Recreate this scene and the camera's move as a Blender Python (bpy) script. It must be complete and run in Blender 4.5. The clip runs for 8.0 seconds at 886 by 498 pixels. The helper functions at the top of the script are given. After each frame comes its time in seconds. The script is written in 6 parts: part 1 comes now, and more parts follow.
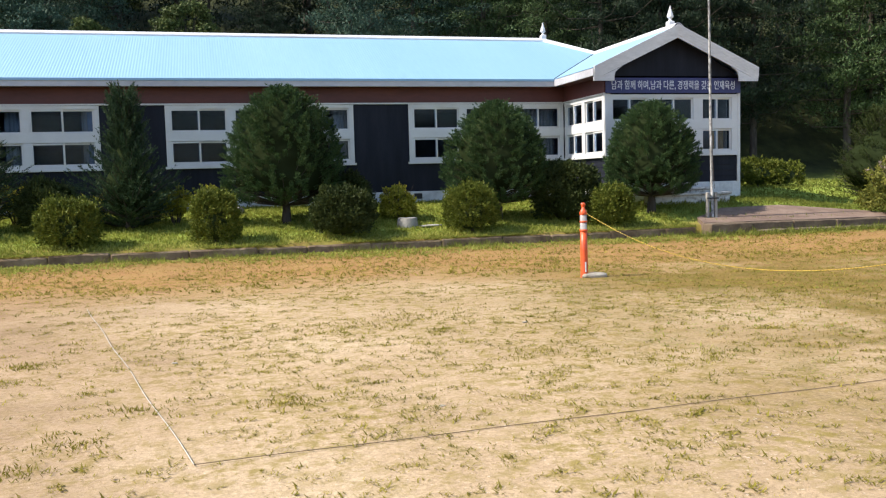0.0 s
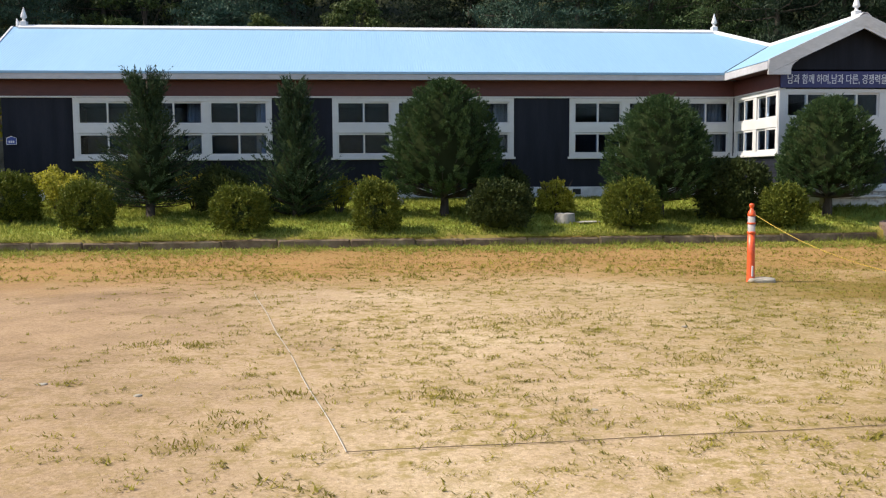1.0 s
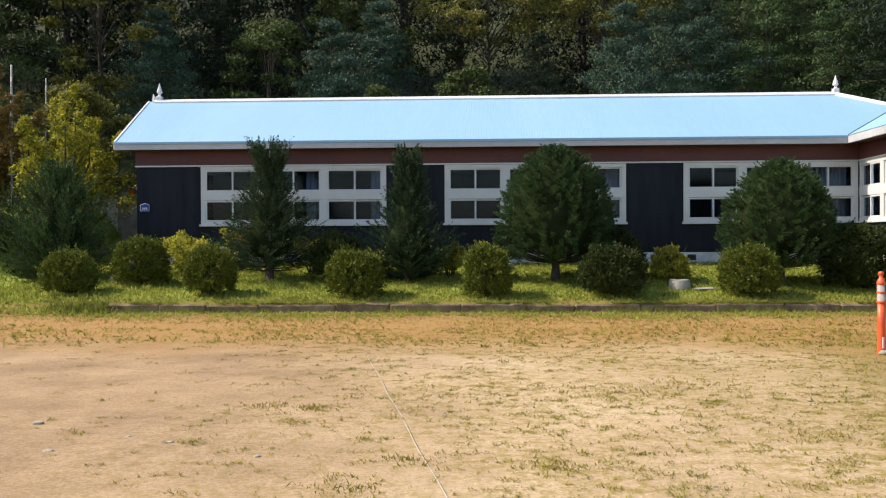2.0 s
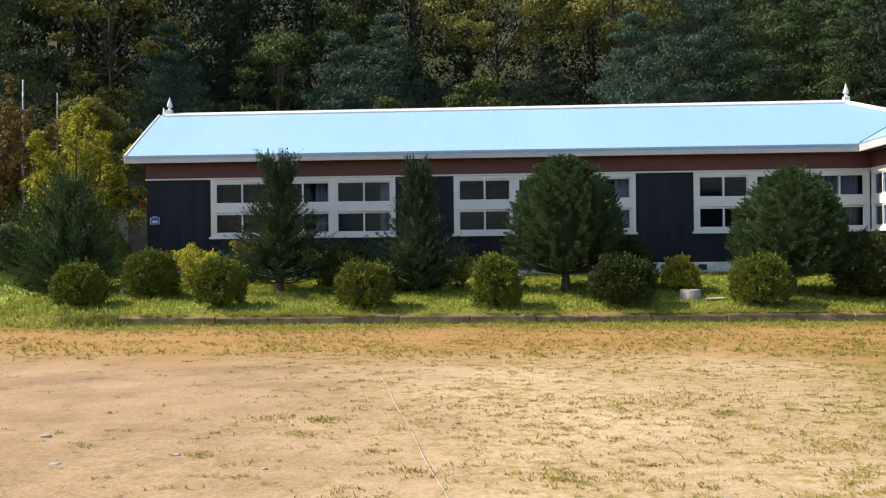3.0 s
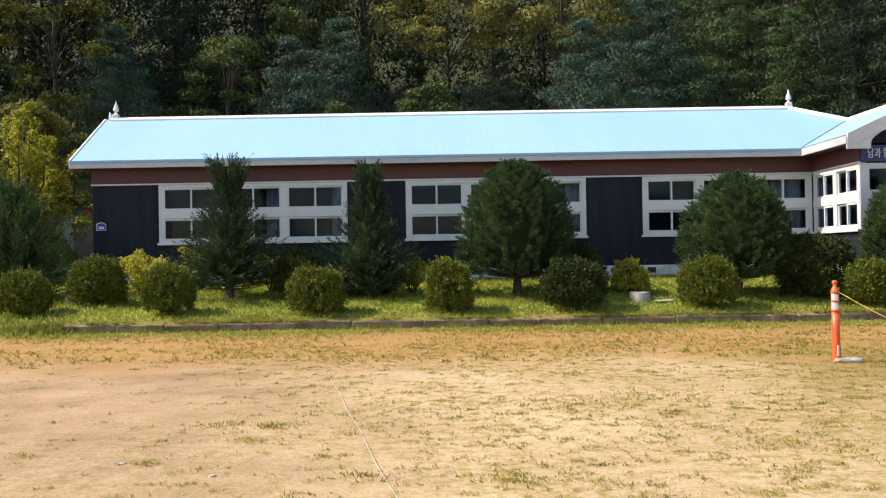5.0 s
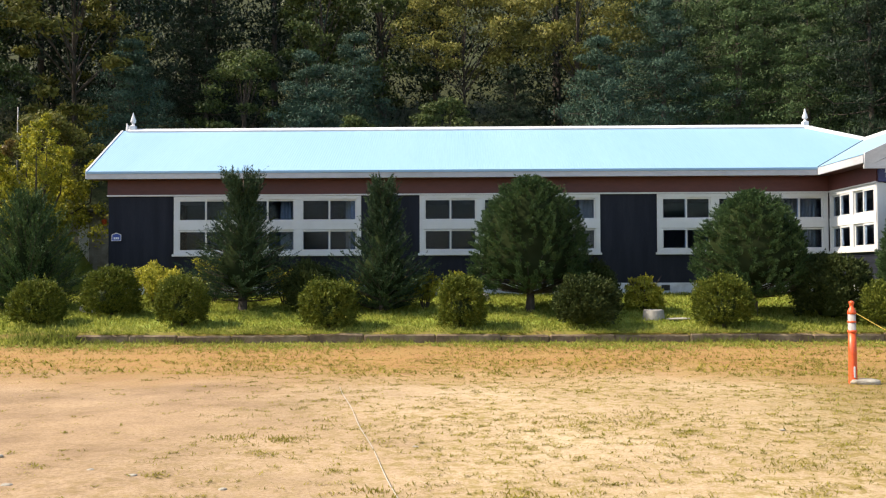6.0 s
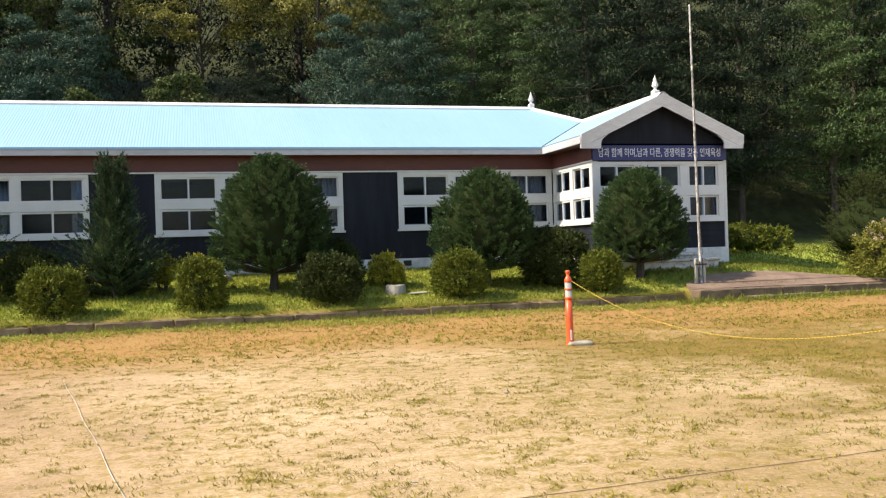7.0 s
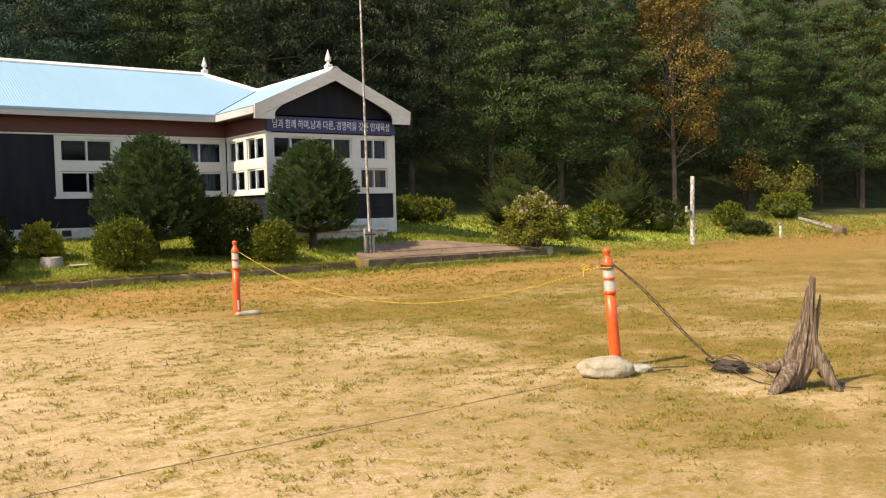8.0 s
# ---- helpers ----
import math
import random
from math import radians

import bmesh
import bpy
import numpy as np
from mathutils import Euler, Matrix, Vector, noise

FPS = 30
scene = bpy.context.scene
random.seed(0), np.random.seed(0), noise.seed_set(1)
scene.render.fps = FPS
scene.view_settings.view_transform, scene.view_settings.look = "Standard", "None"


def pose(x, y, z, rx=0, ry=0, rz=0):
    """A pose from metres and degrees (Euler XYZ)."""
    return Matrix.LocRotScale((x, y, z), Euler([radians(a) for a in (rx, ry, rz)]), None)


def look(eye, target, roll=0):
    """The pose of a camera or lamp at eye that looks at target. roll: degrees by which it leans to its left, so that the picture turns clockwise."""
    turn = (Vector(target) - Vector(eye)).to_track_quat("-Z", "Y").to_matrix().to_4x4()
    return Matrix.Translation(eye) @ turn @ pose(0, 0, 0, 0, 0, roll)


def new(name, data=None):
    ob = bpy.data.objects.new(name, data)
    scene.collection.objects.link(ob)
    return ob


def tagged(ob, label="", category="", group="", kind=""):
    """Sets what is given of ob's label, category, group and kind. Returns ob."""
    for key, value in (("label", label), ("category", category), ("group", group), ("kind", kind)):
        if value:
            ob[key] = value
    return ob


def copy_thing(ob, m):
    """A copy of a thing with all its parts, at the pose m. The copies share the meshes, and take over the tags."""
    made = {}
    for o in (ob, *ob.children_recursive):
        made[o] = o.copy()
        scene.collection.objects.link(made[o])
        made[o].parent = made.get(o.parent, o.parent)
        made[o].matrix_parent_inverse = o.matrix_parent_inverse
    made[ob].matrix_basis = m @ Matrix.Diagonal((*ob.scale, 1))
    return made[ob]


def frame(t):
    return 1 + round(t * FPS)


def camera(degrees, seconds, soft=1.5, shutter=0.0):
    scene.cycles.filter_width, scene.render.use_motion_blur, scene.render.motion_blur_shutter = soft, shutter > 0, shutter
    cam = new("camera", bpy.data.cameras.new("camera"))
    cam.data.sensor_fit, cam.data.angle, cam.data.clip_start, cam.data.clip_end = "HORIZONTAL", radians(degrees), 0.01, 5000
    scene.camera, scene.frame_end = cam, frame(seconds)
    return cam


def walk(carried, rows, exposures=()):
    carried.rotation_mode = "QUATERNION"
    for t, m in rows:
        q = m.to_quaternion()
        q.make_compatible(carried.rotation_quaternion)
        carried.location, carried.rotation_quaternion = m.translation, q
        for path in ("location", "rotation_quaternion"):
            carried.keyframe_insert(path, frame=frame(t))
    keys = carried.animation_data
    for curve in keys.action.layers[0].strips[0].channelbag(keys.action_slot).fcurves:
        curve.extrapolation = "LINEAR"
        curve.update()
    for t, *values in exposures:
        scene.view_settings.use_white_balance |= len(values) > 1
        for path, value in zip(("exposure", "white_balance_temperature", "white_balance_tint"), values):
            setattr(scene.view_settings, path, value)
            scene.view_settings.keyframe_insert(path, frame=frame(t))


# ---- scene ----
cam = camera(53.73, 8.0, 1.2)
PATH = [
    (0, (-0.048, 0.000, 1.523), (2.508, 9.636, 0.731), -1.55),
    (0.2, (-0.001, 0.035, 1.533), (2.236, 9.752, 0.764), -0.44),
    (0.5, (0.012, 0.072, 1.526), (1.908, 9.858, 0.727), 0.31),
    (0.8, (-0.024, 0.077, 1.555), (1.261, 9.957, 0.693), 0.16),
    (1, (-0.038, 0.073, 1.542), (0.771, 10.005, 0.705), -0.35),
    (1.2, (-0.055, 0.048, 1.560), (0.284, 10.015, 0.822), -0.73),
    (1.5, (-0.050, 0.020, 1.560), (-0.122, 10.013, 1.210), -0.73),
    (2, (-0.064, 0.012, 1.571), (-0.500, 10.002, 1.471), -0.27),
    (2.2, (-0.053, 0.014, 1.561), (-0.587, 9.999, 1.473), -0.35),
    (3.3, (-0.038, 0.056, 1.559), (-0.571, 10.041, 1.616), -0.74),
    (3.5, (-0.048, 0.035, 1.560), (-0.480, 10.025, 1.603), -0.83),
    (4, (-0.041, 0.047, 1.553), (-0.258, 10.044, 1.544), -0.91),
    (4.5, (-0.026, 0.057, 1.556), (-0.099, 10.057, 1.578), -1.10),
    (4.7, (-0.014, 0.055, 1.550), (0.028, 10.055, 1.580), -1.16),
    (5.8, (-0.019, 0.026, 1.536), (-0.315, 10.019, 1.799), -0.23),
    (6, (-0.024, 0.069, 1.547), (-0.189, 10.065, 1.802), -0.23),
    (6.2, (-0.008, 0.016, 1.548), (0.274, 10.010, 1.778), -0.35),
    (6.5, (0.057, 0.064, 1.554), (1.322, 9.983, 1.698), -1.13),
    (6.8, (0.064, 0.038, 1.543), (2.102, 9.828, 1.589), -0.99),
    (7, (0.119, 0.023, 1.550), (2.763, 9.667, 1.507), -1.77),
    (7.2, (0.076, -0.052, 1.538), (3.401, 9.378, 1.430), -1.30),
    (7.5, (0.111, -0.127, 1.552), (4.391, 8.906, 1.284), -1.63),
    (7.8, (0.135, -0.222, 1.539), (5.416, 8.262, 1.191), -1.07),
    (8, (0.223, -0.291, 1.561), (6.073, 7.804, 1.077), -1.28),
]
walk(cam, [(t, look(eye, target, roll)) for t, eye, target, roll in PATH], [
    (0.0, 0.84, 6380, 10), (0.5, 0.71, 6570, 10), (1.0, 0.66, 6640, 10), (1.5, 0.64, 6740, 10), (2.2, 0.76, 6800, 10), (3.3, 0.83, 6800, 10),
    (4.7, 0.90, 6940, 10), (6.0, 0.99, 6990, 10), (7.0, 1.00, 7230, 10), (8.0, 0.83, 8380, 10)])

# ---- world, sun ----
SUN_WAY = Vector((0.70, -0.03, -0.715)).normalized()          # the way the sunlight travels
sun_from = -SUN_WAY
world = bpy.data.worlds.new("sky")
scene.world = world
world.use_nodes = True
wn = world.node_tree.nodes
sky = wn.new("ShaderNodeTexSky")
sky.sky_type = "NISHITA"
sky.sun_disc = False
sky.sun_elevation = math.asin(sun_from.z)
sky.sun_rotation = math.atan2(sun_from.x, sun_from.y)
world.node_tree.links.new(sky.outputs[0], wn["Background"].inputs[0])
wn["Background"].inputs[1].default_value = 0.15
sun = new("sun", bpy.data.lights.new("sun", "SUN"))
sun.data.energy = 4.2
sun.data.angle = radians(0.6)
sun.data.color = (1.0, 0.93, 0.82)
sun.matrix_world = look(sun_from * 60, (0, 0, 0))

# ---- materials ----


def nodes_of(name):
    m = bpy.data.materials.new(name)
    m.use_nodes = True
    nt = m.node_tree
    return m, nt, nt.nodes["Principled BSDF"]


def ramp(nt, fac, stops):
    r = nt.nodes.new("ShaderNodeValToRGB")
    el = r.color_ramp.elements
    while len(el) < len(stops):
        el.new(0.5)
    for e, (p, c) in zip(el, stops):
        e.position, e.color = p, (*c, 1)
    nt.links.new(fac, r.inputs[0])
    return r.outputs[0]


def tex_noise(nt, scale, detail=4.0, rough=0.6, stretch=(1, 1, 1), coord="Object"):
    tc, mp, n = nt.nodes.new("ShaderNodeTexCoord"), nt.nodes.new("ShaderNodeMapping"), nt.nodes.new("ShaderNodeTexNoise")
    mp.inputs["Scale"].default_value = stretch
    n.inputs["Scale"].default_value, n.inputs["Detail"].default_value, n.inputs["Roughness"].default_value = scale, detail, rough
    nt.links.new(tc.outputs[coord], mp.inputs[0])
    nt.links.new(mp.outputs[0], n.inputs["Vector"])
    return n.outputs["Fac"]


def mixed(nt, kind, fac, a, b):
    """Mix of two colours; a socket or a number for fac."""
    m = nt.nodes.new("ShaderNodeMix")
    m.data_type, m.blend_type = "RGBA", kind
    for socket, v in ((m.inputs[0], fac), (m.inputs[6], a), (m.inputs[7], b)):
        if isinstance(v, (int, float)):
            socket.default_value = v
        elif isinstance(v, tuple):
            socket.default_value = (*v, 1)
        else:
            nt.links.new(v, socket)
    return m.outputs[2]


def bumped(nt, bsdf, height, strength, distance=0.02):
    b = nt.nodes.new("ShaderNodeBump")
    b.inputs["Strength"].default_value, b.inputs["Distance"].default_value = strength, distance
    nt.links.new(height, b.inputs["Height"])
    nt.links.new(b.outputs[0], bsdf.inputs["Normal"])


def worn(name, dark, mid, light, big=0.8, fine=18.0, rough=0.7, bump=0.25, metal=0.0, stretch=(1, 1, 1), grain=0.8):
    """A surface with stains at a large scale and grain at a fine one."""
    m, nt, b = nodes_of(name)
    c = ramp(nt, tex_noise(nt, big, 5, 0.65, stretch), [(0.3, dark), (0.5, mid), (0.72, light)])
    f = tex_noise(nt, fine, 4, 0.7, stretch)
    g = ramp(nt, f, [(0.3, (0.72, 0.72, 0.72)), (0.7, (1.0, 1.0, 1.0))])
    nt.links.new(mixed(nt, "MULTIPLY", grain, c, g), b.inputs["Base Color"])
    b.inputs["Roughness"].default_value, b.inputs["Metallic"].default_value = rough, metal
    if bump:
        bumped(nt, b, f, bump)
    return m


def leafy(name, dark, mid, light, trans=0.25, rough=0.55):
    """Foliage: the colour varies from leaf to leaf and in large patches."""
    m, nt, b = nodes_of(name)
    geo = nt.nodes.new("ShaderNodeNewGeometry")
    c = ramp(nt, geo.outputs["Random Per Island"], [(0.0, dark), (0.55, mid), (1.0, light)])
    p = ramp(nt, tex_noise(nt, 1.3, 3), [(0.35, (0.62, 0.66, 0.6)), (0.65, (1.0, 1.0, 1.0))])
    c = mixed(nt, "MULTIPLY", 0.9, c, p)
    nt.links.new(c, b.inputs["Base Color"])
    b.inputs["Roughness"].default_value = rough
    b.inputs["Specular IOR Level"].default_value = 0.12
    t, mx = nt.nodes.new("ShaderNodeBsdfTranslucent"), nt.nodes.new("ShaderNodeMixShader")
    nt.links.new(c, t.inputs[0])
    mx.inputs[0].default_value = trans
    nt.links.new(b.outputs[0], mx.inputs[1])
    nt.links.new(t.outputs[0], mx.inputs[2])
    nt.links.new(mx.outputs[0], nt.nodes["Material Output"].inputs[0])
    return m


def ground_material():
    """Sandy school field with dry grass towards the bed, green lawn behind the kerb, forest litter on the hill."""
    m, nt, b = nodes_of("field_and_lawn")
    tc, sep = nt.nodes.new("ShaderNodeTexCoord"), nt.nodes.new("ShaderNodeSeparateXYZ")
    nt.links.new(tc.outputs["Object"], sep.inputs[0])

    def band(axis, lo, hi, wobble, scale):
        n = tex_noise(nt, scale, 4, 0.6)
        s = nt.nodes.new("ShaderNodeMath")
        s.operation = "MULTIPLY_ADD"
        nt.links.new(n, s.inputs[0])
        s.inputs[1].default_value = wobble
        nt.links.new(sep.outputs[axis], s.inputs[2])
        r = nt.nodes.new("ShaderNodeMapRange")
        r.inputs[1].default_value, r.inputs[2].default_value = lo + wobble / 2, hi + wobble / 2
        nt.links.new(s.outputs[0], r.inputs[0])
        return r.outputs[0]

    sand = ramp(nt, tex_noise(nt, 0.35, 5, 0.6), [(0.3, (0.385, 0.268, 0.152)), (0.5, (0.505, 0.364, 0.222)), (0.7, (0.60, 0.458, 0.295))])
    grit = ramp(nt, tex_noise(nt, 26, 8, 0.85), [(0.36, (0.48, 0.45, 0.40)), (0.56, (1.0, 1.0, 1.0))])
    sand = mixed(nt, "MULTIPLY", 0.75, sand, grit)
    sand = mixed(nt, "MIX", ramp(nt, tex_noise(nt, 60, 3, 0.6), [(0.62, (0, 0, 0)), (0.68, (0.7, 0.7, 0.7))]), sand, (0.17, 0.115, 0.062))
    sand = mixed(nt, "MIX", ramp(nt, tex_noise(nt, 42, 2, 0.5), [(0.66, (0, 0, 0)), (0.71, (0.8, 0.8, 0.8))]), sand, (0.62, 0.52, 0.40))
    weeds = ramp(nt, tex_noise(nt, 7.0, 7, 0.8), [(0.47, (0, 0, 0)), (0.58, (1, 1, 1))])
    where = ramp(nt, tex_noise(nt, 0.5, 3, 0.6), [(0.36, (0.25, 0.25, 0.25)), (0.54, (1.0, 1.0, 1.0))])
    sand = mixed(nt, "MIX", mixed(nt, "MULTIPLY", 1.0, weeds, where), sand, (0.27, 0.20, 0.065))
    soil = ramp(nt, tex_noise(nt, 0.85, 5, 0.7), [(0.60, (0, 0, 0)), (0.74, (0.55, 0.55, 0.55))])
    sand = mixed(nt, "MIX", soil, sand, (0.22, 0.135, 0.075))
    dry = ramp(nt, tex_noise(nt, 2.2, 6, 0.75), [(0.3, (0.235, 0.122, 0.045)), (0.46, (0.375, 0.208, 0.083)), (0.56, (0.32, 0.197, 0.063)), (0.70, (0.45, 0.285, 0.135))])
    dry = mixed(nt, "MULTIPLY", 0.7, dry, grit)
    olive = ramp(nt, tex_noise(nt, 1.7, 6, 0.75), [(0.3, (0.285, 0.175, 0.055)), (0.5, (0.215, 0.142, 0.036)), (0.68, (0.150, 0.120, 0.022))])
    olive = mixed(nt, "MULTIPLY", 0.7, olive, grit)
    thin = ramp(nt, tex_noise(nt, 0.42, 5, 0.65), [(0.40, (0.22, 0.22, 0.22)), (0.52, (0.97, 0.97, 0.97))])
    brown = ramp(nt, tex_noise(nt, 0.7, 5, 0.65), [(0.35, (0.23, 0.145, 0.085)), (0.65, (0.40, 0.265, 0.155))])
    sand = mixed(nt, "MIX", mixed(nt, "MULTIPLY", 1.0, band(0, 0.3, -3.2, 3.0, 0.4), (0.85, 0.85, 0.85)), sand, mixed(nt, "MULTIPLY", 0.75, brown, grit))
    c = mixed(nt, "MIX", mixed(nt, "MULTIPLY", 1.0, thin, band(0, 2.2, 6.2, 3.5, 0.45)), sand, olive)
    c = mixed(nt, "MIX", mixed(nt, "MULTIPLY", 1.0, band(0, 6.0, 9.0, 3.0, 0.5), (0.32, 0.32, 0.32)), c, olive)
    c = mixed(nt, "MIX", band(1, 11.5, 14.5, 3.5, 0.5), c, dry)
    c = mixed(nt, "MIX", mixed(nt, "MULTIPLY", 1.0, band(1, 16.8, 18.6, 1.6, 0.8), (0.7, 0.7, 0.7)), c, olive)
    c = mixed(nt, "MIX", mixed(nt, "MULTIPLY", 1.0, band(0, 13.0, 20.0, 3.0, 0.5), (0.55, 0.55, 0.55)), c, olive)
    green = ramp(nt, tex_noise(nt, 1.6, 6, 0.7), [(0.32, (0.15, 0.19, 0.03)), (0.55, (0.24, 0.30, 0.05)), (0.75, (0.36, 0.35, 0.09))])
    c = mixed(nt, "MIX", band(1, 18.7, 20.2, 1.6, 1.2), c, green)
    litter = ramp(nt, tex_noise(nt, 0.9, 6, 0.7), [(0.35, (0.022, 0.026, 0.010)), (0.6, (0.05, 0.055, 0.018)), (0.8, (0.09, 0.08, 0.03))])
    c = mixed(nt, "MIX", band(1, 29.0, 33.0, 3.0, 0.4), c, litter)
    # Wood floor carried over the far lawn, pine shade put into its colour.
    c = mixed(nt, "MIX", mixed(nt, "MULTIPLY", 1.0, band(0, 27.0, 36.0, 3.0, 0.4), band(1, 21.8, 24.2, 2.0, 0.5)), c, litter)
    c = mixed(nt, "MIX", band(1, -38.0, -44.0, 3.0, 0.4), c, litter)
    nt.links.new(c, b.inputs["Base Color"])
    b.inputs["Roughness"].default_value = 0.95
    b.inputs["Specular IOR Level"].default_value = 0.15
    bumped(nt, b, tex_noise(nt, 14, 8, 0.75), 0.5, 0.03)
    return m


def siding_material():
    """Dark stained boards: fine vertical streaks."""
    return worn("dark_siding", (0.010, 0.011, 0.017), (0.015, 0.017, 0.026), (0.024, 0.026, 0.036), 0.7, 20, 0.65, 0.2, 0, (3, 3, 0.4))


def glass_material():
    m, nt, b = nodes_of("window_glass")
    b.inputs["Base Color"].default_value = (0.50, 0.62, 0.80, 1)
    b.inputs["Roughness"].default_value = 0.03
    b.inputs["Transmission Weight"].default_value = 1.0
    b.inputs["IOR"].default_value = 1.2
    return m


def reflective_band():
    m = worn("reflective_sheeting", (0.24, 0.215, 0.20), (0.32, 0.29, 0.27), (0.40, 0.37, 0.35), 6, 60, 0.35, 0.1)
    return m


def rope_material():
    """Yellow and black twist."""
    m, nt, b = nodes_of("yellow_black_rope")
    w = nt.nodes.new("ShaderNodeTexWave")
    w.inputs["Scale"].default_value = 60.0
    w.inputs["Distortion"].default_value = 1.5
    tc = nt.nodes.new("ShaderNodeTexCoord")
    nt.links.new(tc.outputs["Object"], w.inputs["Vector"])
    nt.links.new(ramp(nt, w.outputs["Fac"], [(0.32, (0.06, 0.045, 0.01)), (0.40, (0.66, 0.43, 0.05))]), b.inputs["Base Color"])
    b.inputs["Roughness"].default_value = 0.7
    return m


GROUND = ground_material()
SIDING = siding_material()
SIDING.node_tree.nodes["Principled BSDF"].inputs["Specular IOR Level"].default_value = 0.15
GLASS = glass_material()
WHITE = worn("white_painted_frame", (0.56, 0.545, 0.53), (0.62, 0.605, 0.59), (0.67, 0.655, 0.64), 0.9, 40, 0.5, 0.04, grain=0.3)
FASCIA = worn("grey_lilac_fascia", (0.40, 0.39, 0.41), (0.48, 0.47, 0.49), (0.56, 0.55, 0.57), 0.6, 10, 0.6, 0.1, 0, (0.3, 1, 1))
TRIM = worn("white_trim_weathered", (0.60, 0.58, 0.58), (0.72, 0.70, 0.70), (0.80, 0.79, 0.78), 0.6, 10, 0.55, 0.1, 0, (0.3, 1, 1))
REDBOARD = worn("red_brown_board", (0.075, 0.020, 0.018), (0.105, 0.028, 0.024), (0.14, 0.038, 0.03), 0.7, 16, 0.6, 0.15, 0, (0.3, 1, 1))
PLINTH = worn("whitewashed_plinth", (0.50, 0.51, 0.52), (0.66, 0.67, 0.68), (0.76, 0.76, 0.76), 1.2, 12, 0.85, 0.3)
STEPWHITE = worn("flaking_whitewash", (0.12, 0.08, 0.055), (0.60, 0.57, 0.53), (0.74, 0.72, 0.68), 5.0, 22, 0.9, 0.5)
ROOFBLUE = worn("blue_corrugated_roof", (0.235, 0.40, 0.555), (0.255, 0.425, 0.585), (0.28, 0.45, 0.61), 0.25, 9, 0.5, 0.02, 0.0, (1, 0.15, 0.15), 0.25)
CONCRETE = worn("old_concrete", (0.09, 0.06, 0.037), (0.155, 0.108, 0.067), (0.26, 0.195, 0.13), 1.6, 14, 0.95, 0.6)
PALECON = worn("pale_concrete", (0.20, 0.18, 0.155), (0.33, 0.305, 0.27), (0.46, 0.43, 0.39), 3.0, 18, 0.9, 0.5)
PAVING = worn("worn_paving", (0.135, 0.083, 0.058), (0.205, 0.135, 0.097), (0.29, 0.205, 0.15), 1.3, 12, 0.93, 0.5)
KERBCON = worn("weathered_kerb", (0.10, 0.064, 0.037), (0.20, 0.135, 0.08), (0.33, 0.24, 0.15), 2.6, 16, 0.95, 0.8)
ORANGE = worn("orange_plastic", (0.62, 0.07, 0.015), (0.74, 0.095, 0.02), (0.80, 0.13, 0.035), 3, 30, 0.42, 0.08)
BAND = reflective_band()
STONE = worn("pale_boulder", (0.26, 0.215, 0.16), (0.37, 0.32, 0.25), (0.47, 0.415, 0.33), 4, 26, 0.9, 0.8)
DEADWOOD = worn("weathered_deadwood", (0.028, 0.016, 0.010), (0.25, 0.175, 0.125), (0.56, 0.45, 0.36), 7, 45, 0.95, 1.0, 0, (8, 8, 0.30))
BARK = worn("dark_bark", (0.03, 0.022, 0.016), (0.06, 0.045, 0.032), (0.10, 0.08, 0.06), 3, 14, 0.95, 0.9, 0, (2, 2, 0.5))
PALEBARK = worn("pale_bark", (0.07, 0.05, 0.036), (0.12, 0.09, 0.066), (0.17, 0.13, 0.10), 3, 14, 0.95, 0.7, 0, (2, 2, 0.5))
CHIPPED = worn("chipped_white_paint", (0.04, 0.034, 0.028), (0.30, 0.285, 0.27), (0.70, 0.69, 0.67), 18, 40, 0.7, 0.4, 0, (1, 1, 0.45))
CABLE = worn("brown_black_cable", (0.03, 0.022, 0.017), (0.065, 0.046, 0.035), (0.11, 0.08, 0.06), 8, 40, 0.7, 0.1)
STRING = worn("white_string", (0.42, 0.38, 0.31), (0.52, 0.47, 0.40), (0.62, 0.57, 0.50), 8, 60, 0.9, 0.1)
TWINE = worn("brown_twine", (0.12, 0.08, 0.045), (0.19, 0.13, 0.075), (0.26, 0.185, 0.115), 8, 60, 0.9, 0.1)
ROPE = rope_material()
SIGNBLUE = worn("navy_sign_board", (0.022, 0.024, 0.10), (0.028, 0.031, 0.13), (0.038, 0.042, 0.16), 1.2, 12, 0.5, 0.05)
LETTER = worn("white_letters", (0.66, 0.66, 0.7), (0.75, 0.75, 0.78), (0.82, 0.82, 0.85), 3, 30, 0.6, 0.0)
PLATEBLUE = worn("blue_plate", (0.03, 0.06, 0.26), (0.04, 0.08, 0.33), (0.05, 0.10, 0.38), 4, 30, 0.4, 0.0)
CURTAIN = worn("grey_beige_curtain", (0.30, 0.275, 0.235), (0.42, 0.39, 0.34), (0.52, 0.49, 0.43), 2, 20, 0.95, 0.1, 0, (6, 6, 0.3))
BROWNCLOTH = worn("brown_curtain", (0.42, 0.25, 0.12), (0.56, 0.35, 0.18), (0.66, 0.43, 0.24), 2, 20, 0.95, 0.1, 0, (6, 6, 0.3))
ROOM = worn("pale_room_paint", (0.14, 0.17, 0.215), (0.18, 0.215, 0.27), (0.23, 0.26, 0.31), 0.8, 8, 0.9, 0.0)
DARKMETAL = worn("dark_vent", (0.015, 0.015, 0.015), (0.03, 0.03, 0.03), (0.05, 0.05, 0.05), 6, 30, 0.6, 0.1)

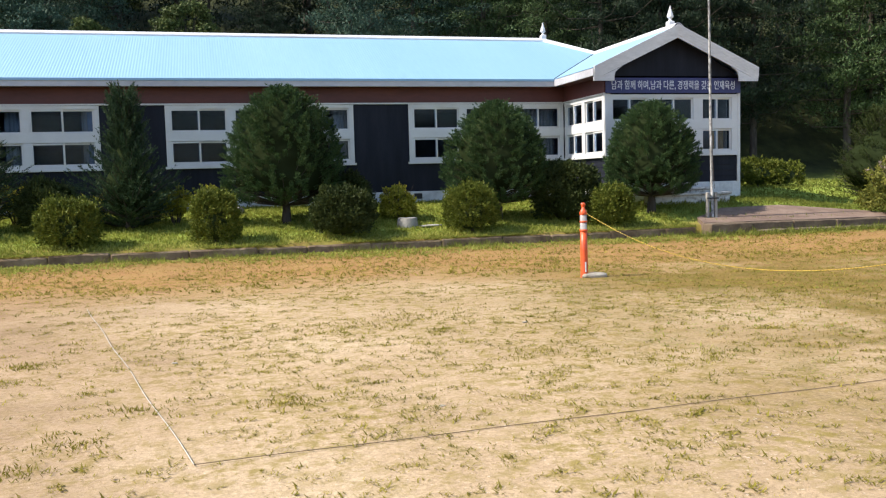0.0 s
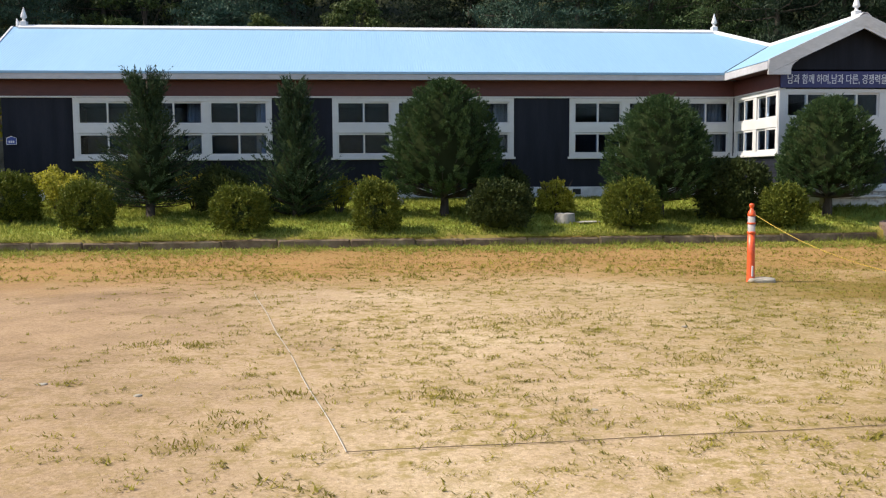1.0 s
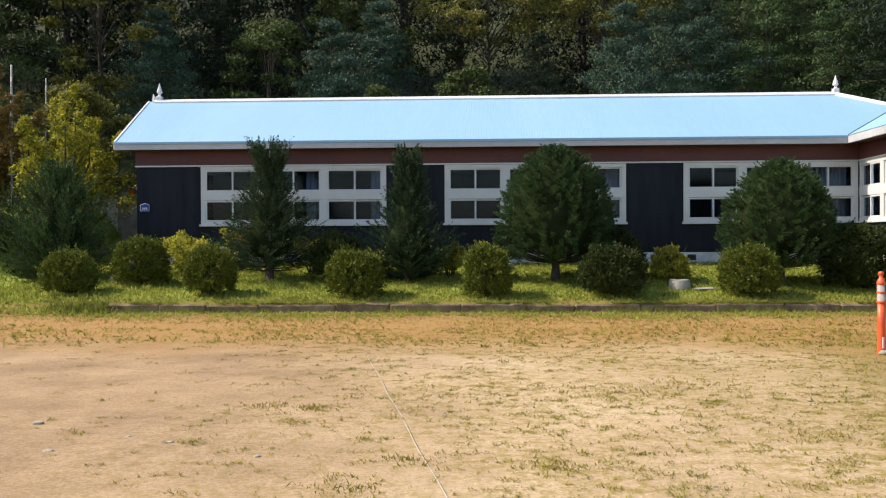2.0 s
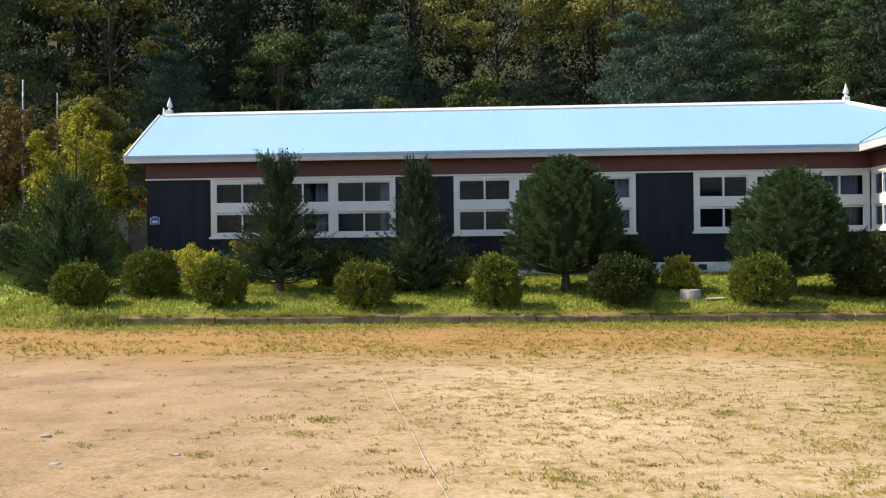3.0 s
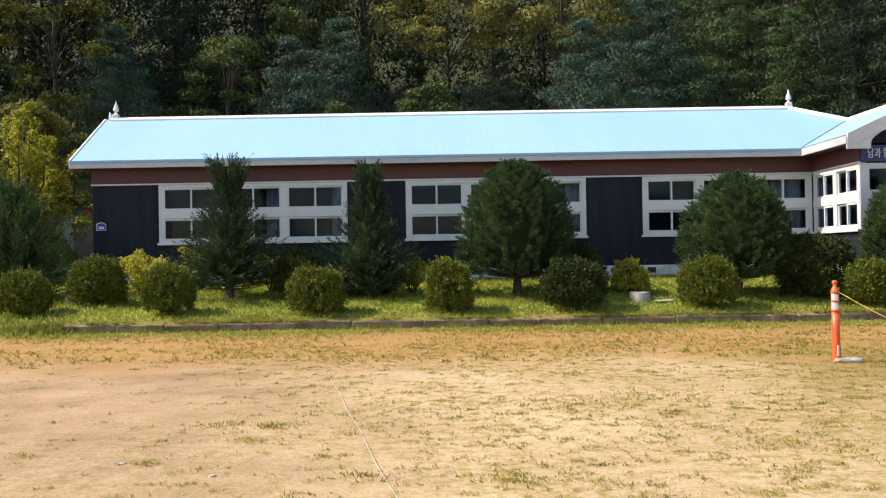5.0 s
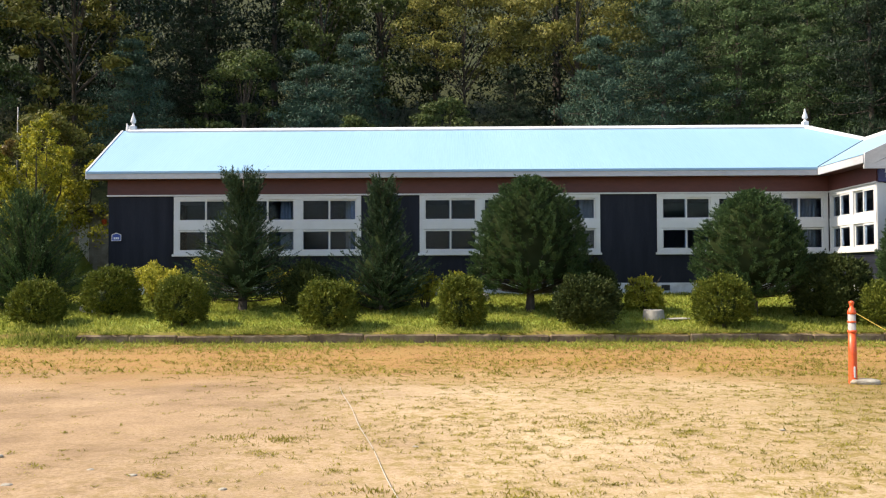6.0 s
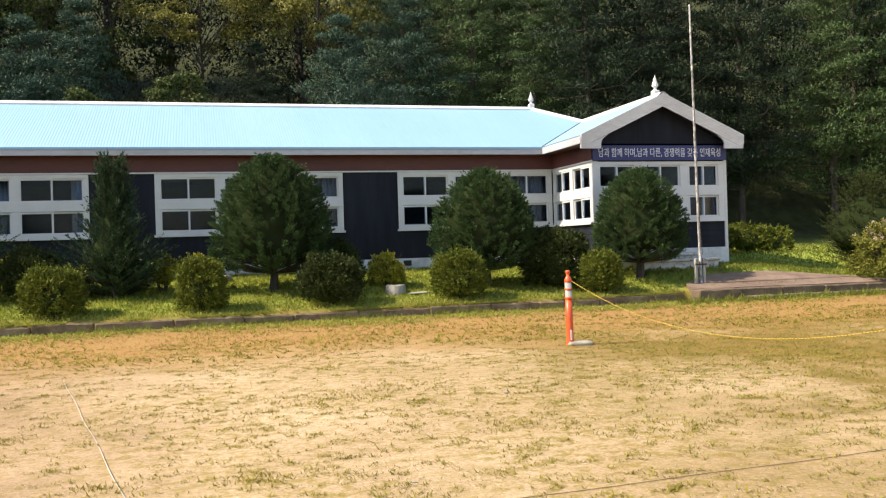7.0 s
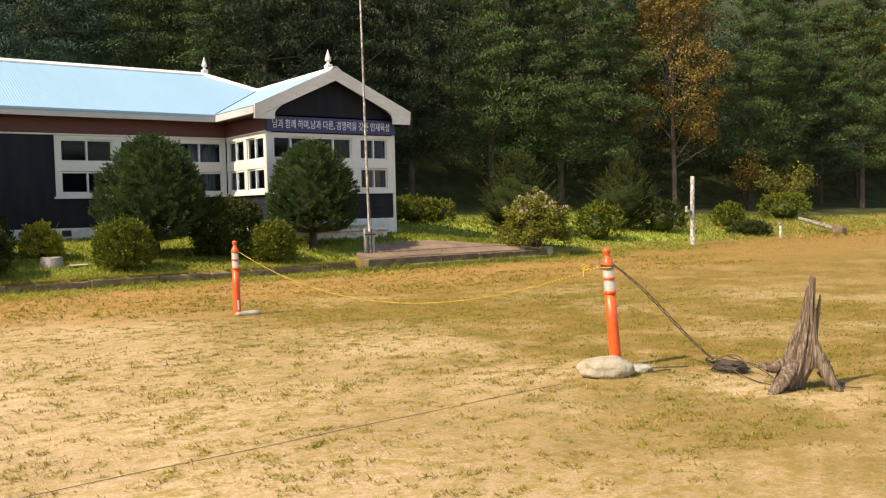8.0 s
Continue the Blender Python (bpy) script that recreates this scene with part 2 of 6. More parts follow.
YEW = leafy("yew_needles", (0.025, 0.052, 0.020), (0.054, 0.098, 0.035), (0.105, 0.150, 0.050), 0.12)
JUNIPER = leafy("juniper_needles", (0.020, 0.040, 0.021), (0.042, 0.074, 0.036), (0.080, 0.114, 0.050), 0.12)
BOX = leafy("boxwood_leaves", (0.075, 0.098, 0.014), (0.14, 0.16, 0.023), (0.225, 0.225, 0.04), 0.2)
# For bodies inside crowns: deep shade put into a nearly black green.
DEEPSHADE = leafy("crown_shade", (0.016, 0.022, 0.010), (0.024, 0.032, 0.013), (0.034, 0.042, 0.018), 0.1)
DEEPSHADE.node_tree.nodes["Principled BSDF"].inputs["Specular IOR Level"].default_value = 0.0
WARMLEAF = leafy("warm_green_leaves", (0.11, 0.12, 0.022), (0.19, 0.19, 0.036), (0.30, 0.27, 0.06), 0.35)
# Dark leaves, also given to bushes whose tree shade is put into the colour.
DARKSHADED = leafy("dark_and_shaded_leaves", (0.030, 0.042, 0.012), (0.052, 0.068, 0.019), (0.085, 0.10, 0.03), 0.2)
GOLDEN = leafy("golden_shrub_leaves", (0.26, 0.25, 0.026), (0.44, 0.40, 0.05), (0.58, 0.50, 0.08), 0.45)
PINE = leafy("pine_needles", (0.038, 0.066, 0.024), (0.067, 0.107, 0.039), (0.110, 0.152, 0.056), 0.15)
LAWNDRY = leafy("side_lawn_grass", (0.145, 0.165, 0.028), (0.22, 0.24, 0.045), (0.31, 0.31, 0.072), 0.35, 0.7)
# Blue-green needles, turned bluer to take in the haze over the wood.
HAZEBLUEPINE = leafy("hazed_blue_pine_needles", (0.032, 0.060, 0.042), (0.060, 0.104, 0.070), (0.105, 0.156, 0.100), 0.15)
# Needles darkened in place of the shade that lies in and beside the wood.
SHADEDPINE = leafy("shaded_pine_needles", (0.012, 0.022, 0.012), (0.020, 0.034, 0.017), (0.037, 0.054, 0.027), 0.08)
BROAD = leafy("broad_leaves", (0.040, 0.058, 0.019), (0.080, 0.106, 0.031), (0.15, 0.172, 0.056), 0.3)
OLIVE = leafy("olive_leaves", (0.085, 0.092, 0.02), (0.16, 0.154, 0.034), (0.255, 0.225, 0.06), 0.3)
# Brighter copy of OLIVE: sunlight on the crown put into the leaf colour.
LITOLIVE = leafy("lit_olive_leaves", (0.13, 0.13, 0.03), (0.24, 0.222, 0.056), (0.385, 0.335, 0.105), 0.35)
YELLOWTREE = leafy("yellowing_leaves", (0.15, 0.16, 0.02), (0.34, 0.32, 0.036), (0.56, 0.49, 0.055), 0.35)
AUTUMN = leafy("autumn_leaves", (0.125, 0.080, 0.024), (0.215, 0.142, 0.043), (0.32, 0.222, 0.068), 0.3)
PETAL = leafy("pale_pink_petals", (0.55, 0.36, 0.34), (0.66, 0.48, 0.45), (0.75, 0.62, 0.58), 0.3)
REDPETAL = leafy("red_petals", (0.45, 0.03, 0.03), (0.55, 0.04, 0.04), (0.6, 0.08, 0.06), 0.3)
GRASS = leafy("lawn_grass", (0.20, 0.22, 0.035), (0.32, 0.34, 0.065), (0.46, 0.43, 0.11), 0.45, 0.7)
WEED = leafy("field_weeds", (0.165, 0.142, 0.025), (0.285, 0.24, 0.04), (0.43, 0.355, 0.07), 0.4, 0.85)
DRYGRASS = leafy("dry_grass", (0.30, 0.185, 0.06), (0.44, 0.29, 0.10), (0.56, 0.39, 0.15), 0.4, 0.8)

# ---- mesh helpers ----


def link_mesh(name, me, material, parent=None, label=""):
    me.materials.append(material)
    ob = new(name, me)
    if parent:
        ob.parent = parent
    if label:
        ob["label"] = label
    return ob


def part(name, bm, material, parent=None, label=""):
    me = bpy.data.meshes.new(name)
    bm.to_mesh(me)
    bm.free()
    return link_mesh(name, me, material, parent, label)


def quads(name, verts, faces, material, parent=None, label="", smooth=False):
    """One mesh from arrays of corners and of faces with three or four corners each."""
    verts, faces = np.asarray(verts, np.float32), np.asarray(faces, np.int32)
    me = bpy.data.meshes.new(name)
    me.vertices.add(len(verts))
    me.vertices.foreach_set("co", verts.ravel())
    me.loops.add(faces.size)
    me.loops.foreach_set("vertex_index", faces.ravel())
    me.polygons.add(len(faces))
    me.polygons.foreach_set("loop_start", np.arange(0, faces.size, faces.shape[1], dtype=np.int32))
    me.polygons.foreach_set("use_smooth", np.full(len(faces), smooth))
    me.update(calc_edges=True)
    return link_mesh(name, me, material, parent, label)


def thing(name, at, label, category, group="", kind=""):
    ob = new(name)
    ob.empty_display_size = 0.1
    ob.matrix_basis = at if isinstance(at, Matrix) else Matrix.Translation(at)
    return tagged(ob, label, category, group, kind)


def box(bm, x0, x1, y0, y1, z0, z1, bevel=0.0):
    r = bmesh.ops.create_cube(bm, size=1.0)
    m = Matrix.Translation(((x0 + x1) / 2, (y0 + y1) / 2, (z0 + z1) / 2)) @ Matrix.Diagonal((x1 - x0, y1 - y0, z1 - z0, 1))
    bmesh.ops.transform(bm, matrix=m, verts=r["verts"])
    if bevel:
        edges = list({e for v in r["verts"] for e in v.link_edges})
        bmesh.ops.bevel(bm, geom=edges, offset=bevel, segments=1, affect="EDGES")
    return bm


def box_part(name, parent, material, x0, x1, y0, y1, z0, z1, bevel=0.006, label=""):
    return part(name, box(bmesh.new(), x0, x1, y0, y1, z0, z1, bevel), material, parent, label)


def tube(points, radii, sides=8, cap=True):
    """Corners and faces of a round bar along the points."""
    pts = [Vector(p) for p in points]
    verts, faces = [], []
    for i, p in enumerate(pts):
        way = (pts[min(i + 1, len(pts) - 1)] - pts[max(i - 1, 0)]).normalized()
        a = way.cross(Vector((0.3, 0.9, 0.2)) if abs(way.z) > 0.8 else Vector((0, 0, 1))).normalized()
        b = way.cross(a)
        for k in range(sides):
            c, s = math.cos(k * math.tau / sides), math.sin(k * math.tau / sides)
            verts.append(p + (a * c + b * s) * radii[i])
    for i in range(len(pts) - 1):
        for k in range(sides):
            q, r = i * sides, (i + 1) * sides
            faces.append((q + k, q + (k + 1) % sides, r + (k + 1) % sides, r + k))
    if cap:
        for base, p in ((0, pts[0]), ((len(pts) - 1) * sides, pts[-1])):
            verts.append(p)
            n = len(verts) - 1
            for k in range(0, sides, 2):
                faces.append((n, base + k, base + (k + 1) % sides, base + (k + 2) % sides))
    return np.array([tuple(v) for v in verts]), np.array(faces)


def joined(pieces):
    vs, fs, n = [], [], 0
    for v, f in pieces:
        vs.append(v)
        fs.append(np.asarray(f) + n)
        n += len(v)
    return np.concatenate(vs), np.concatenate(fs)


def leaves(rng, centres, ways, length, width, spread=0.9, droop=0.0, facing=None, three=False):
    """Leaf blades: one flat diamond at each centre, pointing roughly along its way, its face towards facing."""
    n = len(centres)
    d = ways + rng.normal(0, spread, (n, 3))
    d[:, 2] -= droop
    d /= np.linalg.norm(d, axis=1, keepdims=True) + 1e-9
    side = np.cross(d, rng.normal(0, 1, (n, 3)) if facing is None else facing + rng.normal(0, 0.45, (n, 3)))
    side /= np.linalg.norm(side, axis=1, keepdims=True) + 1e-9
    l = (length * rng.uniform(0.6, 1.35, (n, 1)))
    w = (width * rng.uniform(0.6, 1.35, (n, 1)))
    if three:
        v = np.stack([centres - side * w * 0.5, centres + side * w * 0.5, centres + d * l], 1)
        return v.reshape(-1, 3), np.arange(3 * n).reshape(-1, 3)
    v = np.stack([centres, centres + d * l * 0.5 + side * w * 0.5, centres + d * l, centres + d * l * 0.5 - side * w * 0.5], 1)
    return v.reshape(-1, 3), np.arange(4 * n).reshape(-1, 4)


def on_ball(rng, n):
    v = rng.normal(0, 1, (n, 3))
    return v / np.linalg.norm(v, axis=1, keepdims=True)


def clump_leaves(rng, centres, radii, per, length, width, flat=0.7, spread=0.6, three=False, rise=0.0):
    """Leaves near the surface of many small clumps."""
    centres, radii = np.asarray(centres, float), np.asarray(radii, float)
    k = np.repeat(np.arange(len(centres)), per)
    u = on_ball(rng, len(k))
    u[:, 2] = np.where(rng.random(len(k)) < 0.6, np.abs(u[:, 2]), u[:, 2])
    r = radii[k][:, None] * rng.uniform(0.45, 1.0, (len(k), 1))
    off = u * r
    off[:, 2] *= flat
    tang = np.cross(u, rng.normal(0, 1, u.shape))
    return leaves(rng, centres[k] + off, tang + 0.4 * u + np.array([0, 0, rise]), length, width, spread, 0.0, u + np.array([0, 0, 0.3]), three)


def core(rng, rx, ry, z0, z1, bumps=0.12, rows=10, cols=16, profile=None):
    """An uneven closed body that keeps a crown from being seen through."""
    vs, fs = [], []
    for i in range(rows + 1):
        f = i / rows
        r = profile(f) if profile else math.sin(math.pi * f) ** 0.6
        for k in range(cols):
            a = k * math.tau / cols
            j = 1 + rng.uniform(-bumps, bumps)
            vs.append((rx * r * j * math.cos(a), ry * r * j * math.sin(a), z0 + (z1 - z0) * f))
    for i in range(rows):
        for k in range(cols):
            fs.append((i * cols + k, i * cols + (k + 1) % cols, (i + 1) * cols + (k + 1) % cols, (i + 1) * cols + k))
    return np.array(vs), np.array(fs)


# ---- ground ----
KERB_Y = 19.08


def smooth(a, b, v):
    f = min(1.0, max(0.0, (v - a) / (b - a)))
    return f * f * (3 - 2 * f)


def terrain(x, y):
    """Height of the ground: level field, bed that climbs to the building, wooded hill behind."""
    n = noise.noise(Vector((x * 0.5, y * 0.5, 0))) * 0.02
    if y < -45:
        return 0.02 * (-45 - y)
    if y < KERB_Y:
        side = smooth(17.0, 22.0, x) + smooth(-8.6, -11.5, x)
        return n * smooth(19.0, 17.0, y) + side * max(0.0, y - 16.5) * 0.055
    inside = smooth(-11.5, -8.6, x) * (1 - smooth(17.0, 22.0, x))
    step = 0.22 * inside + 0.14 * (1 - inside)
    z = step + 0.115 * (min(y, 25.2) - KERB_Y) + n + 0.22 * smooth(19.9, 21.3, y) * smooth(10.6, 11.7, x) * (1 - smooth(15.0, 17.5, x))
    edge = 31.5 if -14 < x < 18 else 31.5 - 0.16 * max(0, x - 18) - 0.1 * max(0, -14 - x)
    if y > 25.2:
        z += 0.05 * (min(y, edge) - 25.2)
    z += 1.6 * smooth(22.6, 24.6, y) * smooth(-12.0, -13.4, x)
    if y > edge:
        z += 0.5 * (y - edge) * smooth(edge - 1, edge + 9, y)
    return z


xs = np.unique(np.concatenate([np.linspace(-160, -16, 25), np.linspace(-16, 36, 131), np.linspace(36, 200, 33)]))
ys = np.unique(np.concatenate([np.linspace(-120, 0, 13), np.linspace(0, 18.8, 40), [KERB_Y - 0.02, KERB_Y + 0.02], np.linspace(19.3, 34, 40), np.linspace(34, 160, 36)]))
gv = np.array([(x, y, terrain(x, y)) for y in ys for x in xs])
nx = len(xs)
gf = np.array([(j * nx + i, j * nx + i + 1, (j + 1) * nx + i + 1, (j + 1) * nx + i) for j in range(len(ys) - 1) for i in range(nx - 1)])
ground = quads("ground", gv, gf, GROUND, smooth=True)
tagged(ground, "sandy school field with sparse weeds, green lawn and wooded slope", "ground", kind="structure")

# ---- the school building ----
YF, YW = 25.0, 22.16                 # main front, wing front
XL, XI, XR = -10.04, 10.53, 14.67    # west end, inner corner, east end
YB, RIDGE_Y, RIDGE_Z = 31.8, 28.4, 6.17
EAVE_Z, OVER = 4.40, 0.47
SILL, HEAD = 2.05, 3.74
BASE, PLINTH_TOP = 0.55, 1.20
WALL_TOP = 4.22
TH = 0.22

school = thing("school_building", (0, 0, 0), "single-storey school with dark siding, white windows and blue metal roof", "building")


def wall_run(name, axis, at, a0, a1, holes, z0, z1, material, inward):
    """A wall with thickness along x or y, with openings (a, b, low, high) through it."""
    us = sorted({a0, a1, *[v for h in holes for v in h[:2]]})
    zs = sorted({z0, z1, *[v for h in holes for v in h[2:]]})

    def solid(i, j):
        if not (0 <= i < len(us) - 1 and 0 <= j < len(zs) - 1):
            return False
        u, z = (us[i] + us[i + 1]) / 2, (zs[j] + zs[j + 1]) / 2
        return not any(a < u < b and lo < z < hi for a, b, lo, hi in holes)

    bm, seen = bmesh.new(), {}

    def corner(i, j, k):
        if (i, j, k) not in seen:
            d = at + inward * TH * k
            seen[i, j, k] = bm.verts.new((us[i], d, zs[j]) if axis == "x" else (d, us[i], zs[j]))
        return seen[i, j, k]

    for i in range(len(us) - 1):
        for j in range(len(zs) - 1):
            if not solid(i, j):
                continue
            ring = [(i, j), (i + 1, j), (i + 1, j + 1), (i, j + 1)]
            for k in (0, 1):
                bm.faces.new([corner(a, b, k) for a, b in ring])
            for n, (di, dj) in enumerate(((0, -1), (1, 0), (0, 1), (-1, 0))):
                if not solid(i + di, j + dj):
                    p, q = ring[n], ring[(n + 1) % 4]
                    bm.faces.new([corner(*p, 0), corner(*q, 0), corner(*q, 1), corner(*p, 1)])
    bmesh.ops.recalc_face_normals(bm, faces=bm.faces)
    return part(name, bm, material, school)


BLOCKS = [(-8.15, -2.77), (-1.10, 4.04), (5.65, XI)]
wall_run("wall", "x", YF, XL, XI, [(a, b - (0.0 if b < XI else 0.01), SILL, HEAD) for a, b in BLOCKS], PLINTH_TOP, WALL_TOP, SIDING, 1)
wall_run("wall", "y", XI, YW, YF, [(YW + 0.02, YF - 0.02, SILL, HEAD)], PLINTH_TOP, WALL_TOP, SIDING, 1)
wall_run("wall", "x", YW, XI + TH, XR, [(XI + TH + 0.01, XR - 0.06, SILL, HEAD)], PLINTH_TOP, WALL_TOP, SIDING, 1)
wall_run("wall", "y", XR, YW + TH, YB - TH, [], PLINTH_TOP, WALL_TOP, SIDING, -1)
wall_run("wall", "y", XL, YF + TH, YB - TH, [], PLINTH_TOP, WALL_TOP, SIDING, 1)
wall_run("wall", "x", YB, XL, XR, [], PLINTH_TOP, WALL_TOP, SIDING, -1)

# horizontal joints of the siding, as thin proud laps
for k in range(5):
    z = 1.26 + k * 0.16
    box_part("siding_lap", school, SIDING, XI - 0.012, XI - 0.002, YW, YF, z, z + 0.022, 0.003)
    box_part("siding_lap", school, SIDING, XI, XR - 0.07, YW - 0.012, YW - 0.002, z, z + 0.022, 0.003)

# plinth
for n, (x0, x1, y0, y1) in enumerate([(XL - 0.03, XI + 0.03, YF - 0.04, YF + 0.2), (XI - 0.04, XI + 0.2, YW - 0.04, YF - 0.04),
                                      (XI + 0.2, XR + 0.04, YW - 0.04, YW + 0.2), (XR - 0.2, XR + 0.04, YW + 0.2, YB), (XL - 0.03, XL + 0.2, YF + 0.2, YB)]):
    box_part("plinth", school, PLINTH, x0, x1, y0, y1, BASE, PLINTH_TOP + (0.06 if n in (1, 2) else 0), 0.012, "whitewashed plinth")
for x in (-4.6, 0.4, 5.75):
    v = box_part("vent", school, DARKMETAL, x, x + 0.24, YF - 0.052, YF - 0.02, 0.98, 1.14, 0.004, "dark plinth vent")
    for k in range(3):
        box_part("slat", v, DARKMETAL, x + 0.01, x + 0.23, YF - 0.062, YF - 0.05, 1.0 + k * 0.045, 1.02 + k * 0.045, 0.002)

# red-brown boards under the eaves, with the white strip below
box_part("frieze_board", school, REDBOARD, XL - 0.02, XI - 0.03, YF - 0.045, YF - 0.003, HEAD + 0.03, WALL_TOP, 0.004, "red-brown frieze board")
box_part("frieze_board", school, REDBOARD, XI - 0.045, XI - 0.003, YW - 0.03, YF - 0.05, HEAD + 0.03, WALL_TOP, 0.004, "red-brown frieze board")
box_part("frieze_board", school, REDBOARD, XR + 0.003, XR + 0.045, YW - 0.03, YB, HEAD + 0.03, WALL_TOP, 0.004, "red-brown frieze board")
box_part("frieze_strip", school, WHITE, XL - 0.03, XI - 0.05, YF - 0.06, YF - 0.004, HEAD - 0.015, HEAD + 0.028, 0.004)
box_part("frieze_strip", school, WHITE, XI - 0.06, XI - 0.004, YW - 0.03, YF - 0.062, HEAD - 0.015, HEAD + 0.028, 0.004)
box_part("corner_board", school, WHITE, XR - 0.06, XR + 0.035, YW - 0.035, YW + 0.06, PLINTH_TOP + 0.06, HEAD + 0.03, 0.006)
box_part("corner_board", school, WHITE, XI - 0.035, XI + 0.14, YW - 0.035, YW - 0.003, SILL - 0.05, HEAD, 0.006)

# ---- windows ----
UP, LOW = (3.03, 3.60), (2.17, 2.72)     # clear height of upper and lower panes
PROUD = 0.035


def window_block(axis, at, a0, a1, modules, out, sill_over=0.04, curtains=()):
    """White timber windows in two rows of sliding sashes. modules: (start, end) along the wall. out: -1 towards the lower coordinate."""
    win = part("window", bmesh.new(), WHITE, school)

    def bar(name, u0, u1, lo, hi, d0, d1, mat=WHITE, parent=win, bevel=0.005):
        p, q = sorted((at + out * d0, at + out * d1))
        if axis == "x":
            return box_part(name, parent, mat, u0, u1, p, q, lo, hi, bevel)
        return box_part(name, parent, mat, p, q, u0, u1, lo, hi, bevel)

    bar("frame_head", a0, a1, UP[1] + 0.02, HEAD - 0.02, -0.10, PROUD)
    bar("frame_bottom", a0, a1, SILL, LOW[0] - 0.03, -0.10, PROUD)
    bar("window_sill", a0 - sill_over, a1 + sill_over, SILL - 0.05, SILL + 0.012, -0.05, PROUD + 0.045)
    bar("transom", a0, a1, LOW[1] + 0.03, UP[0] - 0.03, -0.10, PROUD)
    edges = [a0] + [v for m in modules for v in m] + [a1]
    for i in range(0, len(edges), 2):
        if edges[i + 1] - edges[i] > 0.015:
            bar("mullion", edges[i], edges[i + 1], LOW[0] - 0.03, UP[1] + 0.02, -0.10, PROUD - 0.006)
    for n, (m0, m1) in enumerate(modules):
        mid = (m0 + m1) / 2
        for row, (lo, hi) in enumerate((LOW, UP)):
            for half, (u0, u1, d) in enumerate(((m0, mid + 0.03, 0.018), (mid - 0.03, m1, -0.018))):
                s = 0.045
                sash = bar("sash", u0, u1, lo - 0.03, lo + s - 0.03, d - 0.035, d + 0.005, bevel=0.003)
                bar("rail", u0, u1, hi - s + 0.02, hi + 0.02, d - 0.035, d + 0.005, parent=sash, bevel=0.003)
                bar("stile", u0, u0 + s, lo + s - 0.03, hi - s + 0.02, d - 0.034, d + 0.004, parent=sash, bevel=0.003)
                bar("stile", u1 - s, u1, lo + s - 0.03, hi - s + 0.02, d - 0.034, d + 0.004, parent=sash, bevel=0.003)
                g = bar("pane", u0 + s - 0.004, u1 - s + 0.004, lo + s - 0.034, hi - s + 0.024, d - 0.020, d - 0.014, GLASS, sash, 0.0)
                g.visible_shadow = False
    return win


def even(a0, a1, n, gap, end):
    w = (a1 - a0 - 2 * end - gap * (n - 1)) / n
    return [(a0 + end + i * (w + gap), a0 + end + i * (w + gap) + w) for i in range(n)]


for (a, b) in BLOCKS:
    b2 = b if b < XI else XI - 0.05
    window_block("x", YF, a, b2, even(a, b2, 3, 0.20, 0.13), -1)
window_block("y", XI, YW + 0.03, YF - 0.06, even(YW + 0.03, YF - 0.06, 2, 0.18, 0.10), -1, 0.0)
window_block("x", YW, XI + 0.14, XR - 0.06, [(XI + 0.17, XI + 1.26), (XI + 1.44, XI + 2.68), (XI + 2.94, XI + 3.90)], -1, 0.0)

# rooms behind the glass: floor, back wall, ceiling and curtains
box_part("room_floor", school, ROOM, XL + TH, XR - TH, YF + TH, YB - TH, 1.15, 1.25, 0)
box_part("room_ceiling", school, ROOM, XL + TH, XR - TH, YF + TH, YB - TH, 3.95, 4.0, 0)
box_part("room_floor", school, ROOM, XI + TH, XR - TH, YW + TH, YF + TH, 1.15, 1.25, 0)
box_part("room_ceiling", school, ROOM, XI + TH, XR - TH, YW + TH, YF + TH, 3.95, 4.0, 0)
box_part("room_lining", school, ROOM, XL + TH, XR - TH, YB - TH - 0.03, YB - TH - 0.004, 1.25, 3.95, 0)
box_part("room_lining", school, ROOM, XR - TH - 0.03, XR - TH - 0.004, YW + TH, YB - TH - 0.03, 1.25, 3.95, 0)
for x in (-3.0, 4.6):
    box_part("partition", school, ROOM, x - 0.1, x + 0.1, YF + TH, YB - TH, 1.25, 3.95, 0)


def curtain(axis, at, u0, u1, z0=2.1, z1=3.62, label="beige curtain hanging behind the window"):
    """A pleated hanging cloth."""
    n = max(8, int((u1 - u0) / 0.03))
    vs, fs = [], []
    for i in range(n + 1):
        u = u0 + (u1 - u0) * i / n
        d = at + 0.03 * math.sin(i * 1.9) + 0.01 * math.sin(i * 0.7)
        for z in (z0, z1):
            vs.append((u, d, z) if axis == "x" else (d, u, z))
    for i in range(n):
        fs.append((2 * i, 2 * i + 2, 2 * i + 3, 2 * i + 1))
    c = quads("curtain", vs, fs, CURTAIN, None, "", True)
    mod = c.modifiers.new("cloth", "SOLIDIFY")
    mod.thickness = 0.006
    return tagged(c, label, "curtain", "curtains")


for u0, u1 in ((-5.15, -4.55), (-3.25, -2.95), (3.5, 3.9), (8.6, 9.35), (9.45, 10.3)):
    curtain("x", YF + 0.34, u0, u1)
curtain("y", XI + 0.36, 22.5, 22.75)
curtain("x", YW + 0.36, 13.98, 14.48, 2.1, 2.9, "brown curtain hanging behind the lower window").data.materials[0] = BROWNCLOTH

# ---- roof ----
SLOPE = (RIDGE_Z - EAVE_Z) / (RIDGE_Y - (YF - OVER))
EX0 = XL - 0.45                       # west verge at the eaves
JUT = 0.47                            # how much further it juts at the ridge
APEX = Vector((11.2, RIDGE_Y, RIDGE_Z))
WX = 12.54                            # wing ridge
WEL, WER = 10.03, 15.05               # wing eaves
WY = YW - 0.38                        # wing verge
